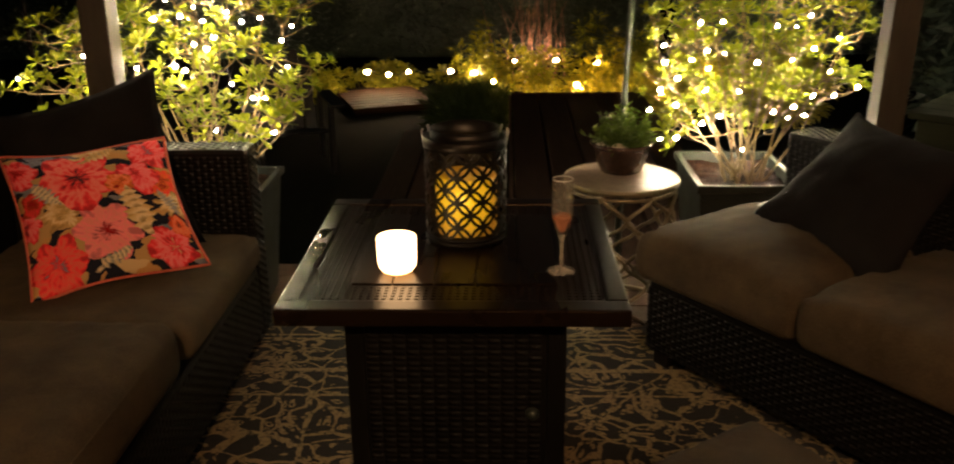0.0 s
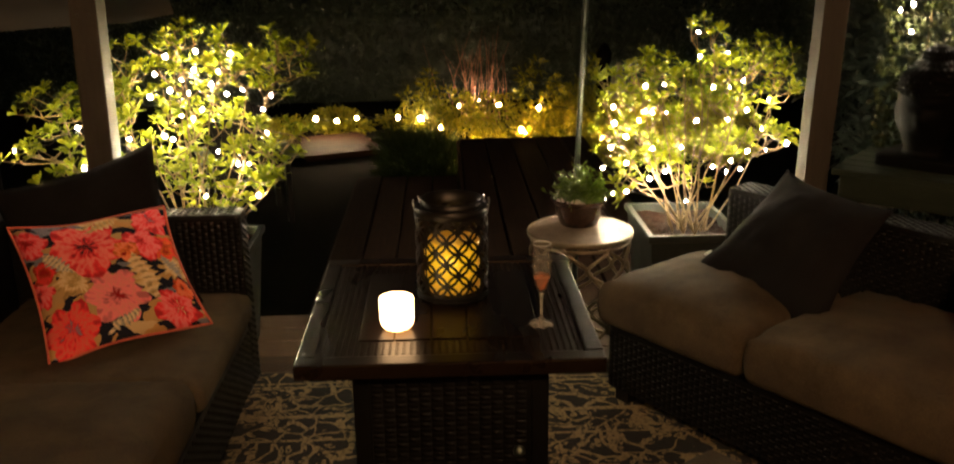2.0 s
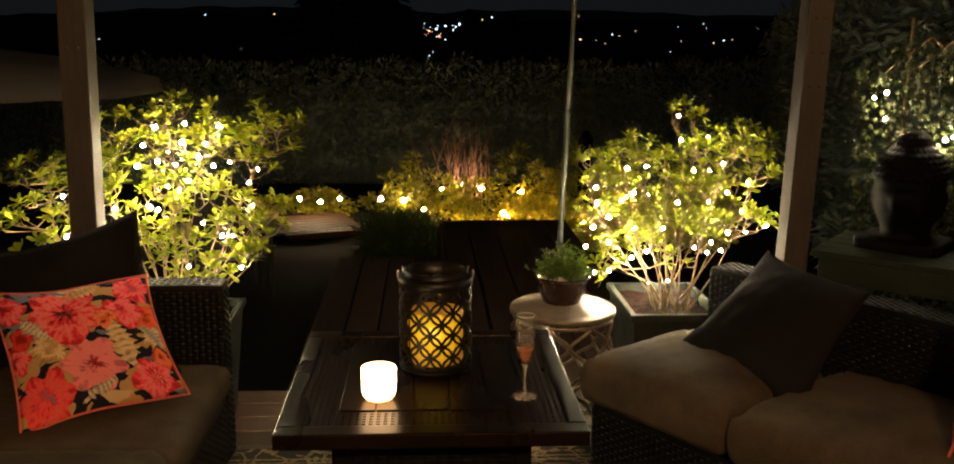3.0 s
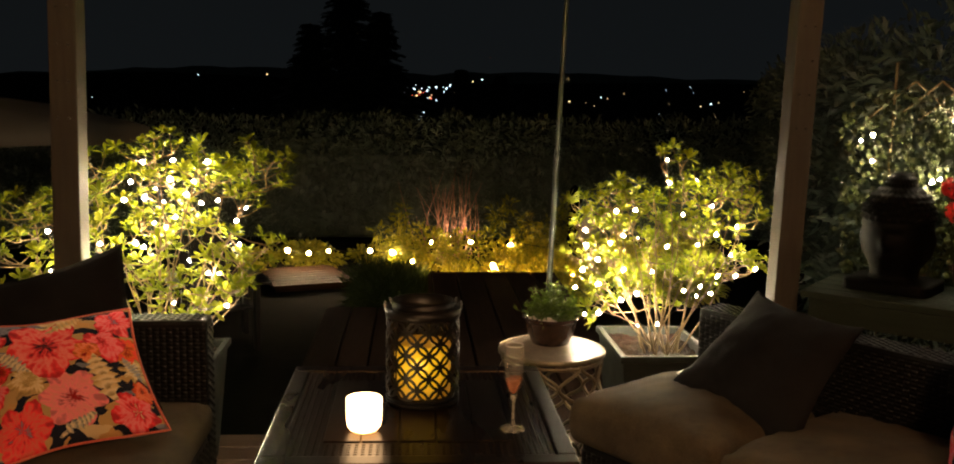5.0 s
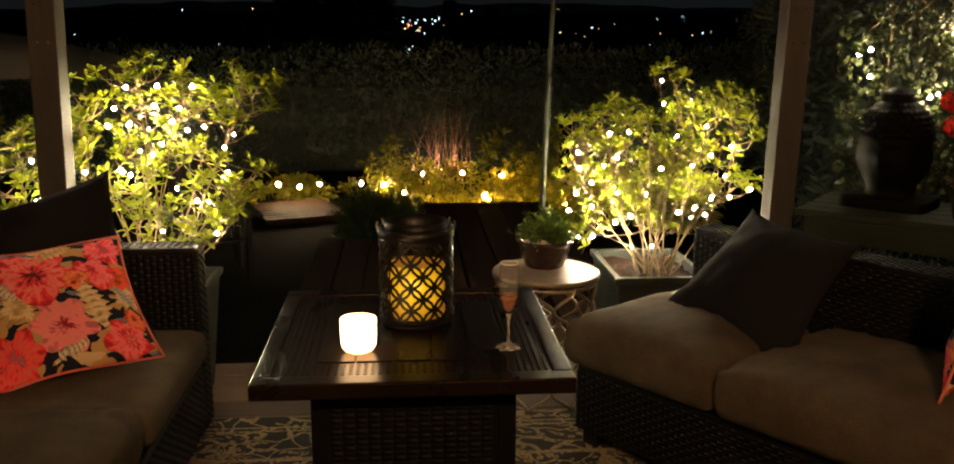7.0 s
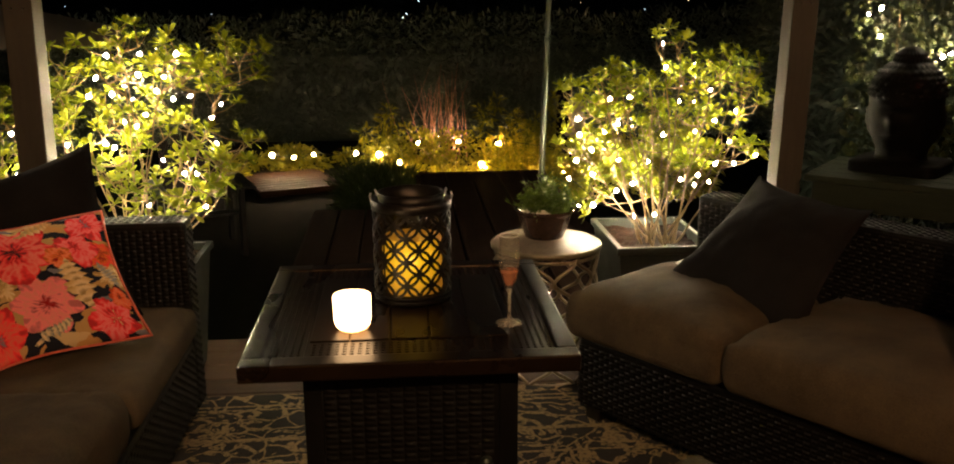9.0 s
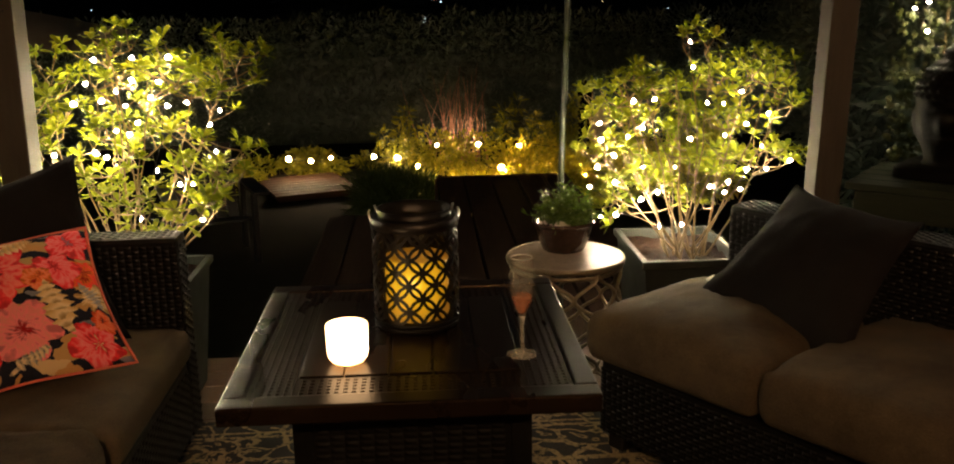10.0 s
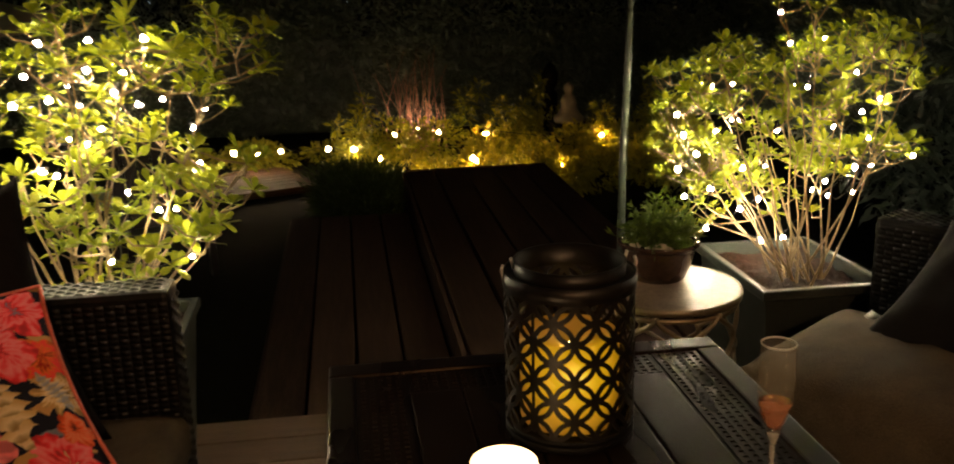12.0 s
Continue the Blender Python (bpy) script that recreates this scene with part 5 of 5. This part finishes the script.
# red geranium
ger = thing("geranium", pose(1.985, 2.81, 0.776), "red flowering geranium in a clay pot on the garden table", "plant")
part("pot", lathe([(0.0, 0.0), (0.05, 0.0), (0.075, 0.11), (0.082, 0.11), (0.084, 0.13), (0.076, 0.13), (0.07, 0.11), (0.0, 0.105)], 28), M_POT, ger)
for x, y, z in ((-0.075, 0.055, 0.39), (-0.06, 0.05, 0.31), (0.03, 0.02, 0.42), (0.06, -0.04, 0.34), (-0.01, -0.06, 0.37)):
    _bm = bmesh.new()
    tube(_bm, [(0, 0, 0.1), (x * 0.4, y * 0.4, z * 0.6), (x, y, z)], 0.003, 5)
    _stalk = part("stalk", _bm, M_HERB, ger)
    _gv, _gf = [], []
    for k in range(70):
        d = Vector((rng.gauss(0, 1), rng.gauss(0, 1), rng.gauss(0, 1))).normalized()
        p = Vector((x, y, z)) + d * 0.032 * rng.uniform(0.8, 1.1)
        q = d.orthogonal().normalized() * 0.010
        o = d.cross(q)
        b = len(_gv)
        _gv += [p - q, p - o + d * 0.004, p + q, p + o + d * 0.004]
        _gf += [(b, b + 1, b + 2, b + 3)]
    raw("flower_head", _gv, _gf, M_RED, _stalk, "bright red flower head")

# ---------- garden beyond ----------
def leaf_mass(name, spots, material, label, category, seed, leaf=(0.03, 0.06), width=0.3, up=0.2, parent=None):
    """Many small leaves over soft clumps: spots are (x, y, z, rx, ry, rz, count)."""
    r = random.Random(seed)
    verts, faces = [], []
    for x, y, z, rx, ry, rz, n in spots:
        for _ in range(n):
            d = Vector((r.gauss(0, 1), r.gauss(0, 1), r.gauss(0, 1))).normalized()
            k = r.uniform(0.25, 1) ** 0.45
            p = Vector((x + rx * d.x * k, y + ry * d.y * k, z + rz * d.z * k))
            o = Vector((d.x + r.gauss(0, 0.6), d.y + r.gauss(0, 0.6), d.z + r.gauss(up, 0.6))).normalized()
            L = r.uniform(*leaf)
            s = o.cross(Vector((r.gauss(0, 1), r.gauss(0, 1), r.gauss(0, 1)))).normalized() * L * width * 0.5
            b = len(verts)
            verts += [p, p + o * L * 0.5 + s, p + o * L - Vector((0, 0, L * 0.15)), p + o * L * 0.5 - s]
            faces.append((b, b + 1, b + 2, b + 3))
    ob = raw(name, verts, faces, material, parent)
    return tagged(ob, label, category, kind="stuff") if parent is None else ob


_r = random.Random(11)
_spots = []
for i in range(46):
    x, y = _r.uniform(-2.2, 3.6), _r.uniform(9.3, 11.7)
    h = 0.14 + 0.10 * _r.random() + 0.02 * (y - 9.3)
    if -2.0 < x < -0.4 and y < 11.0:
        continue
    if x < -0.3:
        h *= 0.45
    _spots.append((x, y, -0.62 + h * 0.9, _r.uniform(0.22, 0.42), _r.uniform(0.2, 0.35), h, 420))
for i in range(18):
    _spots.append((_r.uniform(0.55, 3.2), _r.uniform(8.95, 9.6), -0.46, 0.26, 0.16, 0.16 + 0.08 * _r.random(), 420))
leaf_mass("garden_bed_foliage", _spots, M_BED, "low leafy garden bed glowing under small bulbs", "garden bed", 21, (0.05, 0.11), 0.34)
_spots = []
for x, y, h in ((0.05, 10.2, 0.75), (-0.1, 10.4, 0.5), (1.15, 10.6, 0.62), (2.2, 10.4, 0.55), (1.6, 11.3, 0.7), (2.9, 11.0, 0.65), (0.95, 11.5, 0.7), (1.9, 11.8, 0.75)):
    for k in range(7):
        _spots.append((x + 0.05 * k * (1 if x > 0.5 else -0.4) + _r.uniform(-0.08, 0.08), y, -0.6 + h * (k + 1) / 7, 0.12 - 0.009 * k, 0.12, 0.08, 34))
leaf_mass("fern_sprays", _spots, M_BED, "taller ferny sprays at the back of the bed", "ferns", 22, (0.06, 0.13), 0.25)
_spots = []
for i in range(14):
    _spots.append((_r.uniform(-0.75, 0.15), _r.uniform(8.4, 9.3), -0.5, 0.22, 0.2, 0.16 + 0.1 * _r.random(), 420))
leaf_mass("ornamental_grass", _spots, M_GRASS, "dark tufted ornamental grass beside the boardwalk", "grass", 23, (0.10, 0.22), 0.07, 0.9)
dog = thing("dogwood_shrub", pose(0, 0, 0), "bare reddish dogwood stems lit from below", "shrub")
for i in range(44):
    x, y = 0.55 + _r.gauss(0, 0.17), 11.55 + _r.gauss(0, 0.10)
    h = _r.uniform(0.5, 1.2)
    lean = _r.gauss(0, 0.11)
    _bm = bmesh.new()
    tube(_bm, [(x, y, -0.6), (x + lean * 0.5 + _r.gauss(0, 0.02), y, -0.6 + h * 0.5), (x + lean + _r.gauss(0, 0.05), y, -0.6 + h)], [0.008, 0.005, 0.002], 5)
    part("stem", _bm, M_REDSTEM, dog)
string_lights([(-1.36, 10.5, -0.34), (-1.12, 10.5, -0.37), (-0.89, 10.5, -0.34), (-0.41, 10.4, -0.32), (-0.15, 10.4, -0.34), (0.31, 11.2, -0.34), (0.57, 11.3, -0.31), (0.81, 11.3, -0.35)], ME_BULBWARM, "warm white string lights along the garden bed", 5, 0.05)
# bulbs buried low in the leaves are added only to brighten the bed
string_lights([(0.08, 9.5, -0.28), (0.90, 9.12, -0.25), (1.2, 10.3, -0.22), (0.49, 9.05, -0.42), (1.35, 9.3, -0.38), (1.75, 9.25, -0.38), (2.4, 10.2, -0.28), (1.0, 9.6, -0.37), (1.55, 9.7, -0.34), (0.35, 9.35, -0.42)], ME_BULBFAR, "amber lights in the bed, some added out of sight to brighten the foliage", 6, 0.05)

# pale garden ornaments
ornament = tagged(part("garden_statue", lathe([(0.0, 0.0), (0.16, 0.0), (0.17, 0.05), (0.12, 0.10), (0.085, 0.16), (0.09, 0.22), (0.07, 0.28), (0.035, 0.31), (0.055, 0.36), (0.05, 0.40), (0.02, 0.43), (0.0, 0.44)], 24), M_PALESTONE), "small pale seated stone figure in the garden", "statue")
ornament.matrix_basis = pose(2.24, 11.0, -0.25)
plinth = tagged(part("statue_plinth", box(-0.19, 0.19, -0.19, 0.19, 0, 0.37, 0.01), M_STONE, smooth=False), "dark stone block under the figure", "plinth")
plinth.matrix_basis = pose(2.24, 11.0, -0.62)
urn = tagged(part("garden_finial", lathe([(0.0, 0.0), (0.09, 0.0), (0.09, 0.62), (0.05, 0.66), (0.09, 0.75), (0.10, 0.85), (0.05, 0.95), (0.0, 0.98)], 20), M_STONE), "grey stone finial on a slim pedestal", "ornament")
urn.matrix_basis = pose(2.16, 11.6, -0.62)

# hedges
_spots = []
for i in range(70):
    x = -9 + i * 0.26 + _r.uniform(-0.1, 0.1)
    for z, n in ((-0.25, 150), (0.15, 170), (0.5, 190), (0.85, 220)):
        _spots.append((x, 13.2 + _r.uniform(-0.15, 0.15), z + _r.uniform(-0.05, 0.07), 0.26, 0.35, 0.32, n))
leaf_mass("boundary_hedge", _spots, M_HEDGE, "tall dark clipped hedge closing the garden", "hedge", 31, (0.07, 0.15), 0.25, 0.5)
tagged(part("hedge_core", box(-9.2, 9.2, 13.35, 13.6, -0.62, 0.62, 0.05), M_HEDGE), "dense dark inside of the hedge", "hedge", kind="stuff")
_spots = []
for i in range(40):
    t = i / 39
    for z in (0.2, 0.9, 1.5):
        _spots.append((2.7 + 2.6 * t + _r.uniform(-0.1, 0.1), 4.2 + 8.8 * t, z + _r.uniform(-0.1, 0.15), 0.35, 0.35, 0.42, 170))
leaf_mass("side_hedge", _spots, M_HEDGE, "dark evergreen hedge along the garden side", "hedge", 32, (0.06, 0.13), 0.3, 0.2)


def conifer(x, y, z, h, r0, seed, label):
    r = random.Random(seed)
    c = thing("conifer", pose(x, y, z), label, "tree", "dark conifers")
    bm = bmesh.new()
    tube(bm, [(0, 0, 0), (0, 0, h * 0.5), (0, 0, h)], [h * 0.022, h * 0.013, h * 0.002], 8)
    part("trunk", bm, M_STEM, c)
    verts, faces = [], []
    for k in range(70):
        t = (k + 0.5) / 70
        zz = h * (0.06 + 0.94 * t)
        reach = r0 * (1 - t) ** 0.8 + 0.02 * h
        for b_ in range(9):
            a = r.uniform(0, 6.283)
            L = reach * r.uniform(0.6, 1.1)
            d = Vector((math.cos(a), math.sin(a), -0.25))
            for q in range(9):
                p = Vector((0, 0, zz)) + d * L * (q + 1) / 9
                for s in (-1, 1):
                    side = Vector((-math.sin(a), math.cos(a), 0)) * s
                    o = (d * 0.7 + side + Vector((0, 0, r.uniform(-0.5, 0.2)))).normalized()
                    w = Vector((0, 0, 1)).cross(o).normalized() * h * 0.017
                    ln = h * r.uniform(0.025, 0.05)
                    b = len(verts)
                    verts += [p, p + o * ln * 0.5 + w, p + o * ln, p + o * ln * 0.5 - w]
                    faces.append((b, b + 1, b + 2, b + 3))
    tagged(raw("crown", verts, faces, M_HEDGE, c), kind="stuff")
    return c


conifer(-2.05, 30, -2.5, 7.6, 2.9, 41, "tall dark conifer silhouetted against the night sky")
conifer(-1.05, 30.6, -2.5, 6.7, 2.0, 42, "dark conifer beside a taller one")
conifer(-3.2, 29.6, -2.5, 6.2, 1.9, 46, "dark conifer beside a taller one")
conifer(2.05, 40, -3.5, 6.2, 1.5, 43, "small dark conifer in the middle distance")
conifer(3.85, 41, -3.5, 6.0, 1.9, 44, "small dark conifer in the middle distance")
conifer(5.35, 42, -3.5, 5.6, 1.7, 45, "small dark conifer in the middle distance")

# patio umbrella in the neighbouring yard
umb = thing("patio_umbrella", pose(-3.45, 7.2, -0.62), "beige canvas patio umbrella, open, in the dark", "umbrella")
_bm = bmesh.new()
for k in range(8):
    a0, a1 = 2 * math.pi * k / 8, 2 * math.pi * (k + 1) / 8
    ring = []
    for rr, zz in ((0.02, 2.06), (0.8, 1.95), (1.5, 1.80), (1.52, 1.70)):
        sag = 0.97
        mid = (a0 + a1) / 2
        ring.append([_bm.verts.new((rr * math.cos(a0), rr * math.sin(a0), zz)), _bm.verts.new((rr * sag * math.cos(mid), rr * sag * math.sin(mid), zz - 0.02)), _bm.verts.new((rr * math.cos(a1), rr * math.sin(a1), zz))])
    for p, q in zip(ring, ring[1:]):
        for i in range(2):
            _bm.faces.new((p[i], p[i + 1], q[i + 1], q[i]))
bmesh.ops.remove_doubles(_bm, verts=_bm.verts[:], dist=0.001)
part("canopy", _bm, M_CANVAS, umb)
_bm = bmesh.new()
tube(_bm, [(0, 0, 0), (0, 0, 2.1)], 0.02, 10)
part("pole", _bm, M_BLACKIRON, umb)

# Adirondack chair on the lower lawn
chair = thing("adirondack_chair", pose(-1.52, 7.4, -0.60, 0, 0, 20), "dark slatted adirondack chair on the lawn", "chair")
for i in range(5):
    ob = part("back_slat", box(-0.24 + i * 0.098, -0.155 + i * 0.098, -0.01, 0.01, 0, 0.72 - 0.05 * abs(i - 2), 0.006), M_BLACKIRON, chair, smooth=False)
    ob.matrix_basis = pose(0, 0.25, 0.26, -18)
for i in range(5):
    part("seat_slat", box(-0.26, 0.26, -0.28 + i * 0.10, -0.19 + i * 0.10, 0.33 - i * 0.02, 0.35 - i * 0.02, 0.004), M_BLACKIRON, chair, smooth=False)
for s in (-1, 1):
    part("armrest", box(s * 0.33 - 0.06, s * 0.33 + 0.06, -0.36, 0.34, 0.54, 0.56, 0.006), M_BLACKIRON, chair, smooth=False)
    part("front_leg", box(s * 0.28 - 0.02, s * 0.28 + 0.02, -0.33, -0.24, 0, 0.54, 0.004), M_BLACKIRON, chair, smooth=False)
    part("back_leg", box(s * 0.28 - 0.02, s * 0.28 + 0.02, 0.22, 0.31, 0, 0.54, 0.004), M_BLACKIRON, chair, smooth=False)
